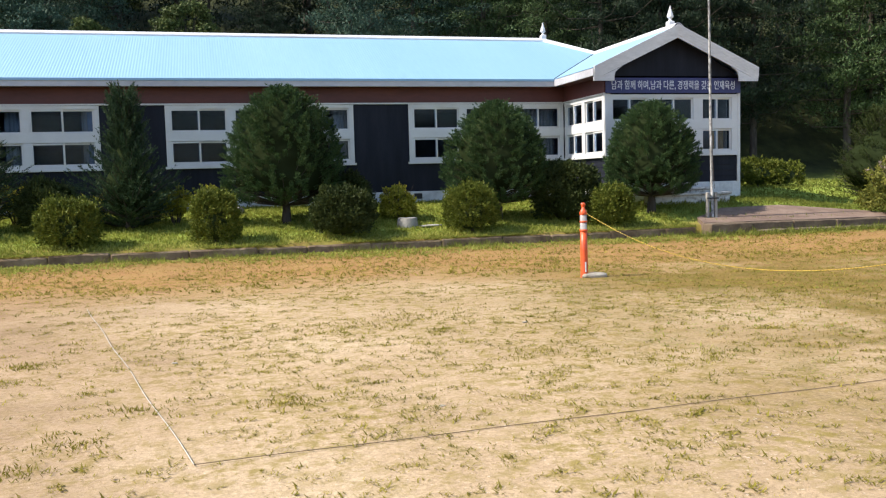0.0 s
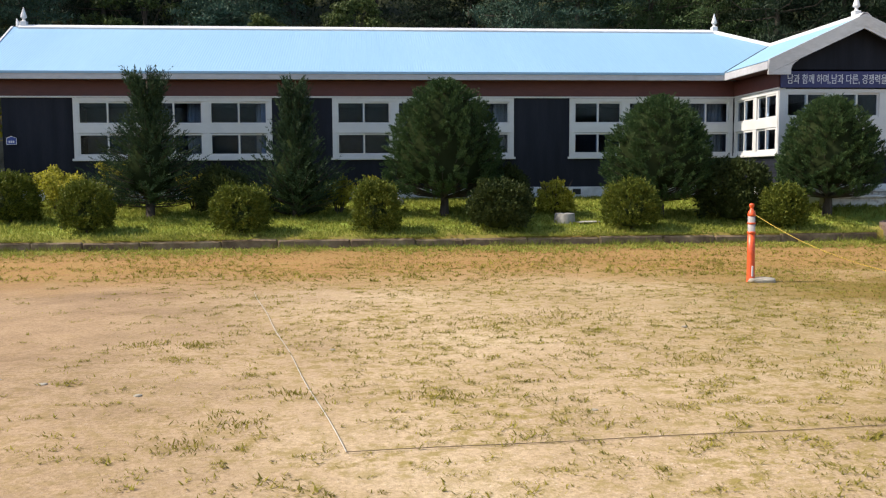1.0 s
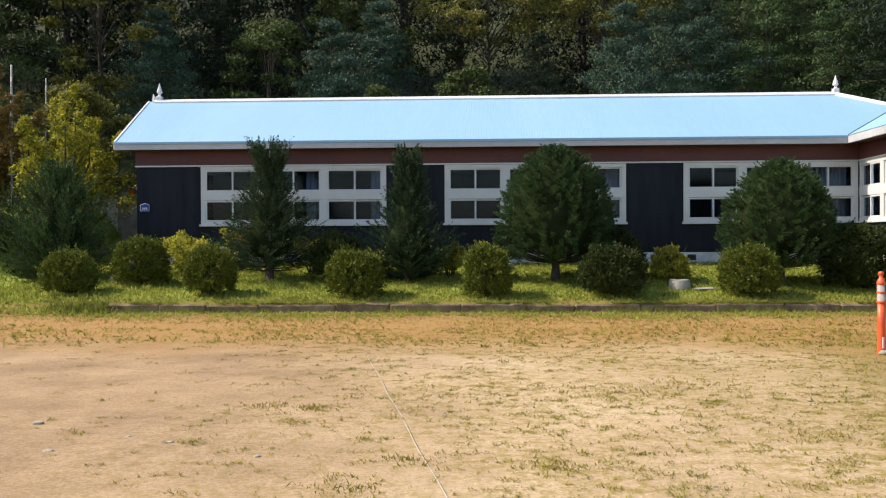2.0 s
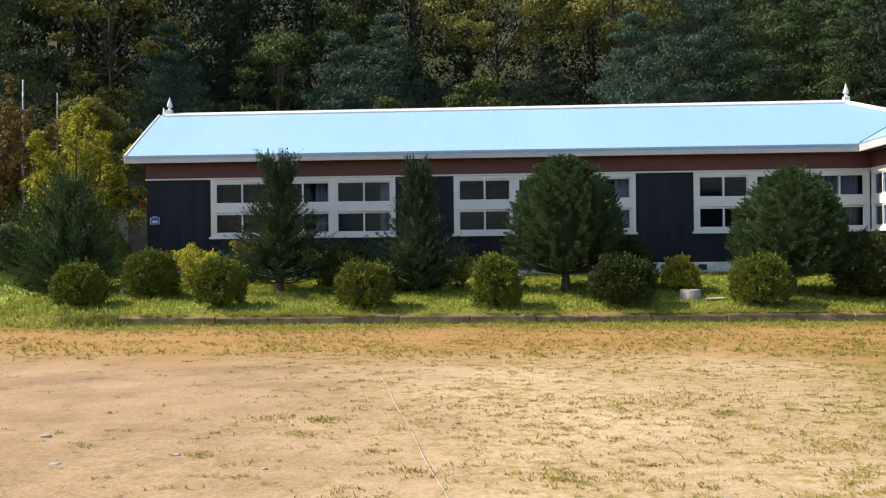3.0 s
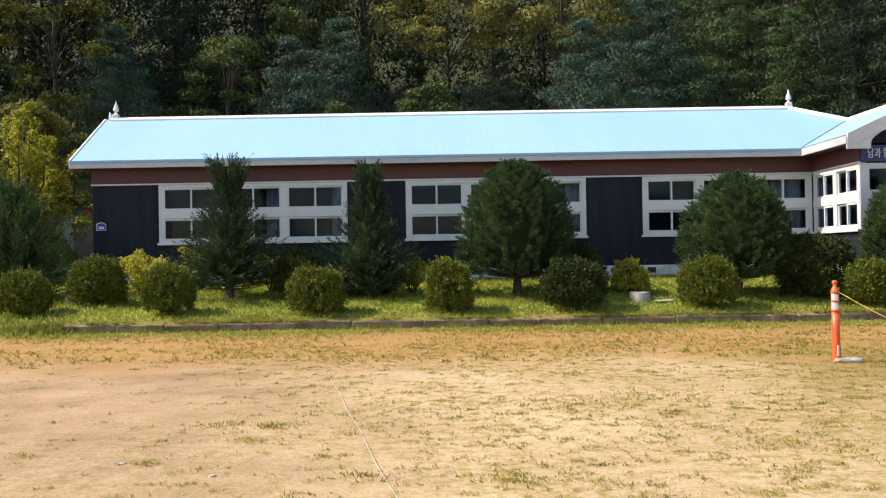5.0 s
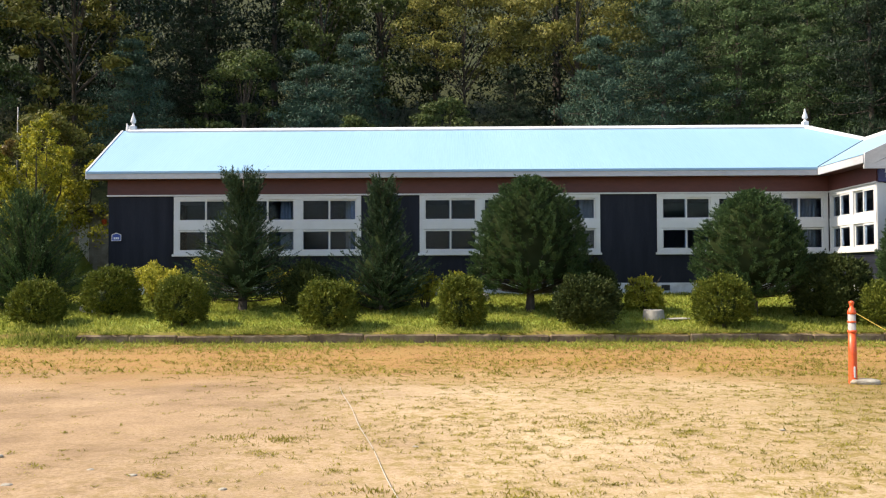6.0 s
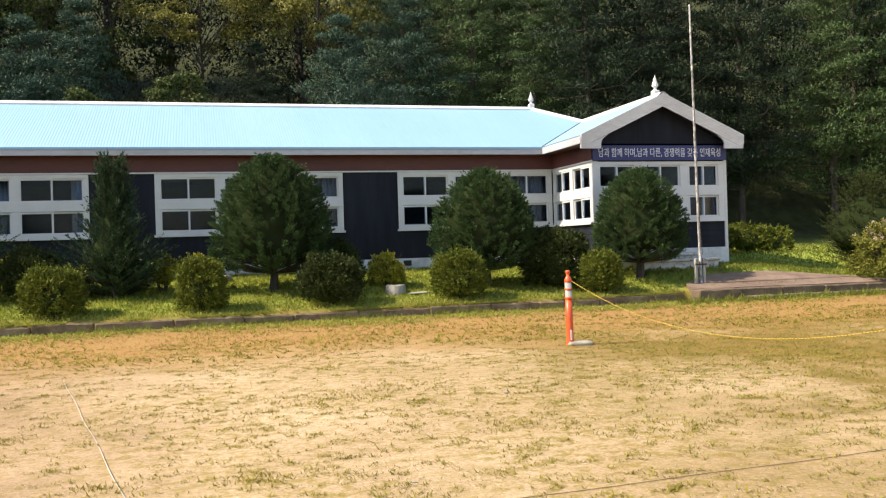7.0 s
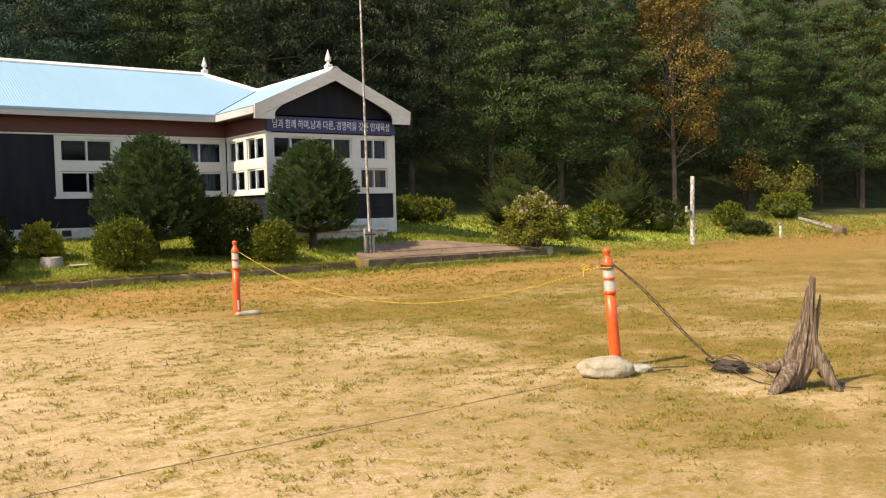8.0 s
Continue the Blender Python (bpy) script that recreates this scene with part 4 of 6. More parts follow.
# lines marked on the field
pts = [(-0.195, 4.86, 0.012)] + [(-0.195 + (-1.41) * f + 0.012 * math.sin(f * 19), 4.86 + 6.9 * f, 0.012) for f in [i / 12 for i in range(1, 13)]]
cord("white_string", pts, 0.0028, STRING, "white string stretched over the field", "string")
pts = [(-0.195 + 5.6 * f, 4.86 + 0.33 * f + 0.01 * math.sin(f * 23), 0.012) for f in [i / 16 for i in range(17)]]
cord("brown_twine", pts, 0.0027, TWINE, "dark brown twine stretched over the field", "string")


def stump():
    """A split dead trunk: two torn spires that widen into a hollow foot with spreading roots."""
    s = thing("tree_stump", pose(6.79, 3.79, 0, 0, 0, -36), "weathered grey dead stump with jagged spires and spread roots", "stump")

    def shaft(name, stations, depth, back, seed, tear, cols=72, rows=34):
        """A fluted tapering body through stations (height, one side, other side), torn at its upper end."""
        hs, lo, hi = zip(*stations)
        vs, fs = [], []
        for i in range(rows + 1):
            z = hs[0] + (hs[-1] - hs[0]) * i / rows
            f = i / rows
            a0, a1 = np.interp(z, hs, lo), np.interp(z, hs, hi)
            for k in range(cols):
                a = k * math.tau / cols
                flute = 1.04 - 0.20 * abs(math.sin(4.5 * a + seed + 1.3 * f)) ** 5 - 0.12 * abs(math.sin(8.5 * a + 2 * seed - 1.7 * f)) ** 4 + 0.05 * math.sin(3 * a + seed)
                flute += 0.14 * noise.noise(Vector((3 * math.cos(a) + seed, 3 * math.sin(a), z * 3.5))) + 0.05 * noise.noise(Vector((9 * math.cos(a) + seed, 9 * math.sin(a), z * 6)))
                x, y = (a0 + a1) / 2 + (a1 - a0) / 2 * flute * math.cos(a), back + depth * (0.55 + 0.45 * (1 - f)) * (a1 - a0) / 2 * flute * math.sin(a)
                vs.append((x, y, z + tear * f ** 5 * noise.noise(Vector((2.2 * math.cos(a), 2.2 * math.sin(a), seed)))))
        for i in range(rows):
            for k in range(cols):
                fs.append((i * cols + k, i * cols + (k + 1) % cols, (i + 1) * cols + (k + 1) % cols, (i + 1) * cols + k))
        vs.append(((lo[-1] + hi[-1]) / 2, back, hs[-1] - 0.03))
        for k in range(0, cols, 2):
            fs.append((len(vs) - 1, rows * cols + k, rows * cols + (k + 1) % cols, rows * cols + (k + 2) % cols))
        quads(name, vs, fs, DEADWOOD, s)

    shaft("spire", [(-0.03, -0.27, -0.04), (0.06, -0.225, 0.03), (0.14, -0.19, 0.08), (0.22, -0.155, 0.095), (0.35, -0.10, 0.115), (0.48, -0.05, 0.12), (0.60, -0.005, 0.115), (0.72, 0.022, 0.112), (0.84, 0.052, 0.118), (0.91, 0.076, 0.118)], 0.85, 0.0, 1.0, 0.06)
    shaft("spire", [(0.18, 0.03, 0.13), (0.30, 0.06, 0.145), (0.45, 0.09, 0.15), (0.58, 0.115, 0.165), (0.68, 0.145, 0.175), (0.76, 0.165, 0.178)], 0.9, 0.03, 4.0, 0.05, 24, 20)
    shaft("spire", [(0.17, 0.03, 0.11), (0.25, 0.04, 0.12), (0.42, 0.06, 0.11), (0.56, 0.085, 0.10)], 0.8, -0.05, 2.2, 0.08, 20, 16)
    rg = np.random.default_rng(3)
    for pts, rad in (([(-0.16, 0.0, 0.20), (-0.24, -0.01, 0.17), (-0.31, -0.02, 0.19), (-0.36, -0.02, 0.205)], [0.05, 0.042, 0.032, 0.02]),
                     ([(-0.08, -0.06, 0.22), (-0.18, -0.12, 0.10), (-0.27, -0.18, 0.03), (-0.36, -0.22, -0.02)], [0.05, 0.06, 0.045, 0.015]),
                     ([(0.08, -0.02, 0.42), (0.11, -0.05, 0.30), (0.16, -0.08, 0.17), (0.20, -0.12, 0.06), (0.26, -0.15, -0.02)], [0.025, 0.045, 0.052, 0.046, 0.03]),
                     ([(0.08, 0.05, 0.25), (0.17, 0.10, 0.20), (0.24, 0.14, 0.17), (0.30, 0.16, 0.175)], [0.045, 0.034, 0.026, 0.014]),
                     ([(0.16, 0.0, 0.12), (0.25, 0.06, 0.06), (0.36, 0.10, 0.01), (0.46, 0.12, -0.02)], [0.03, 0.024, 0.018, 0.008]),
                     ([(0.0, 0.06, 0.16), (-0.03, 0.2, 0.05), (-0.05, 0.33, -0.01)], [0.06, 0.04, 0.015])):
        dense = [tuple(np.array([np.interp(t, range(len(pts)), [p[c] for p in pts]) for c in range(3)])) for t in np.linspace(0, len(pts) - 1, 13)]
        v2, q2 = tube(dense, np.interp(np.linspace(0, len(pts) - 1, 13), range(len(pts)), rad), 12)
        v2 = v2 + rg.normal(0, 0.0045, v2.shape)
        quads("root", v2, q2, DEADWOOD, s, "", True)


stump()

# ---- things at the far edge of the field ----
stub = thing("white_post", (23.85, 18.3, 0.08), "white post with flaking paint and a small hook", "post")
v, q = tube([(0, 0, -0.1), (0.0, 0, 0.9), (0.02, 0, 2.3)], [0.075, 0.07, 0.066], 12)
quads("shaft", v, q, CHIPPED, stub, "", True)
box_part("hook", stub, CHIPPED, -0.32, -0.08, -0.04, 0.04, 1.12, 1.20, 0.01)
box_part("hook", stub, CHIPPED, -0.32, -0.27, -0.04, 0.04, 1.18, 1.32, 0.01)
small = thing("short_post", (29.3, 18.6, 0.12), "short white post standing at the field edge", "post")
v, q = tube([(0, 0, -0.1), (0, 0, 0.55)], [0.05, 0.05], 10)
quads("shaft", v, q, CHIPPED, small, "", True)
box_part("cap", small, CHIPPED, -0.09, 0.09, -0.06, 0.06, 0.52, 0.58, 0.01)
fallen = thing("fallen_post", (32.85, 18.4, 0.12), "fallen white post with a lump of concrete at its foot", "post")
v, q = tube([(0, 0, 0.20), (0.86, 2.2, 0.62)], [0.085, 0.075], 10)
quads("shaft", v, q, CHIPPED, fallen, "", True)
lump = boulder("footing", -0.1, -0.1, 0.16, 0.26, 0.24, 0.24, 5, "", CONCRETE)
del lump["category"]
lump.parent = fallen

drum = thing("concrete_ring", (4.56, 20.65, 0.40), "short pale concrete ring standing in the lawn", "concrete ring")
v, q = tube([(0, 0, -0.05), (0, 0, 0.0), (0, 0, 0.21), (0, 0, 0.23), (0, 0, 0.225)], [0.26, 0.26, 0.235, 0.22, 0.15], 24)
quads("ring", v, q, PALECON, drum, "", True)
cbox = thing("utility_box", (-7.05, 24.3, 0.82), "plain grey concrete box by the wall", "box")
box_part("body", cbox, PALECON, -0.3, 0.3, -0.2, 0.2, 0, 0.62, 0.02)

# ---- beyond the school end ----
shed = thing("lean_to_shed", (0, 0, 0), "small grey shed with a pale door beyond the school end", "shed")
box_part("wall", shed, PALECON, -13.6, -11.4, 30.0, 32.0, 0.6, 3.6, 0.01)
box_part("door", shed, TRIM, -13.05, -12.72, 29.95, 29.998, 1.2, 3.2, 0.01, "pale narrow door")
box_part("roof", shed, DARKMETAL, -13.8, -11.2, 29.7, 32.2, 3.6, 3.72, 0.01)
box_part("lamp_box", shed, ORANGE, -12.27, -12.10, 29.9, 29.998, 3.15, 3.38, 0.02, "small red box on the shed wall")
for x, y, z0, z1, r in ((-14.95, 27.2, 2.3, 7.2, 0.036), (-15.25, 30.0, 2.5, 7.3, 0.024)):
    lp = thing("thin_pole", (x, y, z0), "thin pale upright pole among the trees", "pole", "thin poles")
    v, q = tube([(0, 0, -0.3), (0.0, 0, (z1 - z0) / 2), (0.02, 0, z1 - z0)], [r, r * 0.9, r * 0.8], 8)
    quads("shaft", v, q, CHIPPED, lp, "", True)
    if r == 0.036:
        for h in (0.6, 1.4, 3.9):
            box_part("cross_bar", lp, CHIPPED, -0.16, 0.16, -0.02, 0.02, h, h + 0.05, 0.005)

# ---- garden plants ----


def clipped_bush(name, x, y, z, w, h, mat, seed, label, leaf=0.05, n=4200, uneven=0.10, category="bush", group="round bushes", square=1.0):
    """A clipped shrub: short leafy shoots over an uneven rounded body."""
    rg = np.random.default_rng(seed)
    b = thing(name, (x, y, z - 0.03), label, category, group)
    u = on_ball(rg, n // 9)
    u[:, 2] = np.where(u[:, 2] < -0.6, -u[:, 2], u[:, 2])
    ph = rg.uniform(0, 6.28, 6)
    lump = 1 + uneven * (np.sin(u[:, 0] * 4.1 + ph[0]) * np.cos(u[:, 1] * 3.7 + ph[1]) + 0.6 * np.sin(u[:, 2] * 5 + u[:, 0] * 6 + ph[2]) + 0.5 * np.sin(u[:, 1] * 9 + u[:, 2] * 7 + ph[3]))
    lump += rg.normal(0, 0.06, len(u))
    form = np.sign(u) * np.abs(u) ** square
    r = np.array([w / 2, w / 2, h * 0.54])
    root = form * r * (lump * rg.uniform(0.80, 0.96, len(u)))[:, None] + np.array([0, 0, h * 0.44])
    ways = u * 0.8 + np.array([0, 0, 0.75]) + rg.normal(0, 0.25, u.shape)
    ways /= np.linalg.norm(ways, axis=1, keepdims=True)
    reach = rg.uniform(0.06, 0.13, len(u)) * (1 + (rg.random(len(u)) < 0.06) * 0.9)
    k = np.repeat(np.arange(len(u)), 9)
    p = root[k] + ways[k] * (reach[k] * rg.random(len(k)))[:, None] + rg.normal(0, 0.016, (len(k), 3))
    p[:, 2] = np.maximum(p[:, 2], 0.03)
    v_, f_ = leaves(rg, p, ways[k] * 0.9 + 0.4 * u[k], leaf, leaf * 0.75, 0.5, 0.0, u[k] + 0.5 * ways[k], True)
    quads("foliage", v_, f_, mat, b)
    # Closed dark body: the shade between the leaves put into its colour.
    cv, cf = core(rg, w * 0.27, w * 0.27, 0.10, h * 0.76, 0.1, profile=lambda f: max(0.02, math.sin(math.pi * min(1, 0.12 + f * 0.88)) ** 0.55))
    quads("dark_core", cv, cf, DARKSHADED, b, "", True)
    v_, f_ = tube([(0, 0, -0.05), (0.02, 0, h * 0.3)], [0.05, 0.03], 6)
    quads("stem", v_, f_, BARK, b)
    return b


def plumes(rg, roots, tips, per, girth, leaf, width, loose=0.22):
    """Feathery shoots: needles along each shoot, wide near its root and pointed at its tip."""
    k = np.repeat(np.arange(len(roots)), per)
    f = rg.random(len(k)) ** 0.85
    axis = (tips - roots)[k]
    length = np.linalg.norm(axis, axis=1, keepdims=True)
    axis = axis / (length + 1e-9)
    u = on_ball(rg, len(k))
    u -= axis * np.sum(u * axis, axis=1, keepdims=True)
    u[:, 2] *= 0.7
    r = girth[k] * (0.25 + 0.75 * np.sin(np.minimum(1, 0.2 + f) * 2.6)) * (1 - 0.75 * f ** 2) * rg.uniform(0.3, 1.0, len(k))
    p = roots[k] + axis * length * f[:, None] + u * r[:, None]
    return leaves(rg, p, axis * 1.0 + u * 0.75 + np.array([0, 0, 0.15]), leaf, width, loose, 0.0, u + np.array([0, 0, 0.8]), True)


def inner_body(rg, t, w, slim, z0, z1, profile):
    """A dark closed body inside a crown, the depth shade put into its colour."""
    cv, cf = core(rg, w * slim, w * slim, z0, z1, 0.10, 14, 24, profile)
    quads("shade_core", cv, cf, DEEPSHADE, t, "", True)


def spray_tree(name, x, y, z, h, w, crown_low, profile, mat, seed, label, limbs=260, per=31, leaf=0.046, trunk=0.10, group="garden trees", ragged=0.1, tuft=0.22, up=0.5):
    """A clipped garden conifer: tapered trunk and limbs that reach the outline, each ending in short soft tufts."""
    rg = np.random.default_rng(seed)
    t = thing(name, (x, y, z - 0.05), label, "tree", group)
    pieces = [tube([(0, 0, 0), (0.02, 0, crown_low * 0.6), (0.0, 0.02, crown_low), (0.02, 0, h * 0.9)], [trunk * 1.3, trunk, trunk * 0.85, 0.015], 10)]
    roots, tips = [], []
    ph = rg.uniform(0, 6.28, 3)
    for i in range(limbs):
        f = min(0.99, (i + rg.random()) / limbs)
        a = i * 2.39996 + rg.uniform(-0.4, 0.4)
        lobe = 1 + 0.05 * math.sin(3 * a + ph[0] + 4 * f) + 0.04 * math.sin(7 * a + ph[1] - 9 * f)
        reach = profile(f) * w / 2 * lobe * (1 + rg.uniform(-ragged, ragged * 0.5))
        c, s = math.cos(a), math.sin(a)
        rise = up * (0.35 + 0.9 * f) * rg.uniform(0.7, 1.3)
        tip = np.array([reach * c, reach * s, crown_low + f * (h - crown_low)])
        way = np.array([c, s, rise + 0.25 * rg.normal()])
        way /= np.linalg.norm(way)
        base = np.array([0, 0, max(crown_low * 0.75, tip[2] - 0.3 - 0.2 * reach)])
        if i % 3 == 0:
            pieces.append(tube([base, base * 0.4 + tip * 0.6 - np.array([0, 0, 0.06]), tip - way * tuft * 0.4], [0.022, 0.013, 0.004], 4, False))
        for g in range(4):
            side = np.array([-s, c, 0.0]) * (rg.uniform(0.3, 0.9) * (-1) ** g if g else 0.0)
            d = way + side + np.array([0, 0, 0.35 + 0.3 * rg.random()])
            d /= np.linalg.norm(d)
            l = tuft * rg.uniform(0.65, 1.2)
            end = tip - way * (0.0, 0.05, 0.35, 0.8)[g] * tuft * (1, 1, 0.6) + side * tuft * 0.35
            if g == 0 and f > 0.75 and rg.random() < 0.10:
                end, l = end + d * tuft * 0.5, l * 1.6
            roots.append(end - d * l)
            tips.append(end)
    roots, tips = np.array(roots), np.array(tips)
    v_, f_ = joined(pieces)
    quads("trunk", v_, f_, BARK, t, "", True)
    v_, f_ = plumes(rg, roots, tips, per, tuft * rg.uniform(0.22, 0.38, len(roots)), leaf, leaf * 0.40, 0.35)
    quads("crown", v_, f_, mat, t)
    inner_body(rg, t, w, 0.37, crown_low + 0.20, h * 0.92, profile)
    return t


def feather_tree(name, x, y, z, h, w, crown_low, profile, mat, seed, label, limbs=230, shoot=0.42, up=0.7, per=24, group="garden trees", inner=0.20):
    """A juniper: rising branches set all along with slim feathery shoots that stand out of the outline."""
    rg = np.random.default_rng(seed)
    t = thing(name, (x, y, z - 0.05), label, "tree", group)
    pieces = [tube([(0, 0, 0), (0.03, 0, h * 0.35), (0.0, 0.02, h * 0.7), (0.03, 0, h * 0.95)], [0.12, 0.085, 0.05, 0.012], 9)]
    roots, tips, girth = [], [], []
    for i in range(limbs):
        f = min(0.995, (i + rg.random()) / limbs)
        a = i * 2.39996 + rg.uniform(-0.5, 0.5)
        reach = profile(f) * w / 2 * rg.uniform(0.74, 1.10)
        c, s = math.cos(a), math.sin(a)
        rise = up * (0.05 + 1.35 * f) * rg.uniform(0.6, 1.4)
        tip = np.array([reach * c, reach * s, crown_low + f * (h - crown_low)])
        base = np.array([0.0, 0.0, max(crown_low * 0.6, tip[2] - rise * reach - 0.1)])
        way = tip - base
        way /= np.linalg.norm(way) + 1e-9
        if i % 2 == 0:
            pieces.append(tube([base, base * 0.45 + tip * 0.55 - np.array([0, 0, 0.05]), tip], [0.020, 0.012, 0.004], 4, False))
        for j in range(8):
            g = 0.30 + 0.70 * (j + rg.random()) / 8
            at = base + (tip - base) * g
            d = way + np.array([-s, c, 0.0]) * rg.uniform(-0.75, 0.75) + np.array([0, 0, 0.05 + 0.25 * f + 0.25 * rg.random()])
            d /= np.linalg.norm(d)
            l = shoot * rg.uniform(0.6, 1.15) * (1.25 if j == 7 and rg.random() < 0.4 else 1.0)
            roots.append(at - d * l * 0.35)
            tips.append(at + d * l * 0.65)
            girth.append(l * rg.uniform(0.10, 0.17))
    v_, f_ = joined(pieces)
    quads("trunk", v_, f_, BARK, t, "", True)
    v_, f_ = plumes(rg, np.array(roots), np.array(tips), per, np.array(girth), 0.055, 0.022, 0.12)
    quads("crown", v_, f_, mat, t)
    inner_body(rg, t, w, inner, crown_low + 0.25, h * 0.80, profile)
    return t


def along(*stops):
    """A crown's half-width over its height, from a few stops."""
    return lambda f: float(np.interp(f, [a for a, _ in stops], [b for _, b in stops]))


dome = along((0, 0.78), (0.08, 0.97), (0.3, 1.0), (0.55, 0.90), (0.76, 0.70), (0.9, 0.46), (1, 0.12))
ball = along((0, 0.76), (0.1, 0.97), (0.35, 1.0), (0.6, 0.88), (0.8, 0.66), (0.93, 0.38), (1, 0.12))
flared = along((0, 0.62), (0.07, 0.92), (0.22, 1.0), (0.36, 0.84), (0.50, 0.60), (0.62, 0.38), (0.72, 0.22), (0.82, 0.22), (0.92, 0.34), (1, 0.28))
spindle = along((0, 0.42), (0.1, 0.78), (0.22, 1.0), (0.34, 0.90), (0.5, 0.56), (0.66, 0.32), (0.85, 0.26), (0.95, 0.24), (1, 0.10))
egg = along((0, 0.70), (0.2, 1.0), (0.5, 0.96), (0.75, 0.66), (0.9, 0.38), (1, 0.15))


def bed(x, y):
    return terrain(x, y)


for n, (x, y, h, w, low, prof, limbs, shoot, up, mat, lab) in enumerate([
        (-5.46, 22.1, 3.52, 3.0, 0.40, flared, 280, 0.44, 0.55, JUNIPER, "dark green juniper with ragged upswept sprays and a flared top"),
        (-1.90, 22.0, 3.32, 2.75, 0.15, spindle, 270, 0.40, 0.85, JUNIPER, "narrow dark green juniper with upswept sprays"),
        (-11.25, 22.7, 3.1, 2.9, 0.12, egg, 320, 0.48, 1.0, YEW, "dark bushy juniper at the end of the bed")]):
    feather_tree("juniper_tree", x, y, bed(x, y), h, w, low, prof, mat, 40 + n, lab, limbs, shoot, up)
for n, (x, y, h, w, low, prof, rag, limbs, lab) in enumerate([
        (1.77, 21.9, 3.46, 3.10, 0.66, dome, 0.09, 760, "broad dome-shaped yew clipped on a short trunk"),
        (7.05, 21.2, 3.08, 2.78, 0.62, ball, 0.07, 660, "broad dome-shaped yew clipped on a short trunk"),
        (11.21, 20.9, 2.98, 2.55, 0.62, ball, 0.07, 600, "round clipped yew tree before the wing")]):
    spray_tree("yew_tree", x, y, bed(x, y), h, w, low, prof, YEW, 42 + n, lab, limbs, ragged=rag)

ROUND = [(-9.75, 20.2, 1.36, 1.10), (-8.55, 21.5, 1.45, 1.22), (-6.33, 20.0, 1.30, 1.18), (-2.94, 19.75, 1.36, 1.10), (0.06, 19.75, 1.16, 1.18), (5.9, 19.7, 1.46, 1.18), (9.45, 19.6, 1.20, 1.05)]
for n, (x, y, w, h) in enumerate(ROUND):
    clipped_bush("round_bush", x, y, bed(x, y), w - 0.2, h - 0.06, BOX, 60 + n, "round clipped boxwood bush in the bed", 0.046, 19000, 0.07, square=(0.95, 0.9, 0.95, 0.85, 0.7, 0.95, 0.9)[n])
# Leaf colour darkened for the shade the trees cast on these bushes.
for n, (x, y, w, h, mat) in enumerate([(2.85, 19.75, 1.36, 1.12, DARKSHADED), (-3.65, 22.0, 1.45, 1.20, DARKSHADED), (3.45, 22.1, 1.15, 1.15, DARKSHADED), (8.75, 20.7, 1.75, 1.50, DARKSHADED)]):
    clipped_bush("dark_bush", x, y, bed(x, y), w, h, mat, 80 + n, "dark green rounded shrub, shade of a tree put into its leaf colour", 0.052, int(19000 * (w / 1.35) ** 1.6), 0.12)


def loose_shrub(name, x, y, w, h, mat, seed, label, n=1500, leaf=0.09, flowers=None, group="loose shrubs"):
    """A shrub of many stems with leaves in airy tufts."""
    rg = np.random.default_rng(seed)
    s = thing(name, (x, y, bed(x, y) - 0.02), label, "shrub", group)
    pieces, tips = [], []
    for i in range(16 if n < 5000 else 34):
        a, r = rg.uniform(0, 6.28), w / 2 * rg.uniform(0.25, 0.95)
        top = h * rg.uniform(0.55, 1.0)
        c, sn = math.cos(a), math.sin(a)
        pieces.append(tube([(0.06 * c, 0.06 * sn, 0), (0.5 * r * c, 0.5 * r * sn, top * 0.55), (r * c, r * sn, top)], [0.014, 0.010, 0.004], 5))
        for g in ((0.2, 0.45, 0.7, 1.0) if n > 5000 else (0.45, 0.65, 0.85, 1.0)):
            tips.append((r * c * g, r * sn * g, top * (0.25 + 0.75 * g)))
    v_, f_ = joined(pieces)
    quads("stems", v_, f_, BARK, s)
    tips = np.array(tips)
    if n > 5000:
        d = on_ball(rg, 190)
        d[:, 2] = np.abs(d[:, 2])
        tips = d * np.array([w / 2, w / 2, h * 0.80]) * rg.uniform(0.45, 1.0, (190, 1)) ** 0.6 * (1 + 0.12 * np.sin(d[:, :1] * 7) * np.cos(d[:, 1:2] * 6)) + np.array([0, 0, h * 0.14])
    v_, f_ = clump_leaves(rg, tips, np.full(len(tips), w * (0.13 if n < 5000 else 0.07)), max(6, n // len(tips)), leaf, leaf * 0.55, 0.9, 0.7)
    quads("foliage", v_, f_, mat, s)
    if flowers and n > 5000:
        v_, f_ = clump_leaves(rg, [(0, 0, 0)], [0.055], 12, 0.055, 0.05, 1.0, 1.0)
        bloom = quads("flower", v_, f_, flowers, s)
        top = tips[np.argsort(-tips[:, 2] + 0.4 * rg.random(len(tips)))[:70]] + np.array([0, 0, 0.10])
        bloom.matrix_basis = Matrix.Translation(top[0])
        for at in top[1:]:
            ob = new("flower", bloom.data)
            ob.parent = s
            ob.matrix_basis = Matrix.Translation(at) @ Matrix.Rotation(rg.uniform(0, 6.28), 4, "Z")
    elif flowers:
        top = tips[np.argsort(-tips[:, 2])[:7]]
        v_, f_ = clump_leaves(rg, top + np.array([0, 0, 0.10]), np.full(len(top), 0.06), 14, 0.065, 0.06, 1.0, 1.0)
        quads("flowers", v_, f_, flowers, s)
    return s


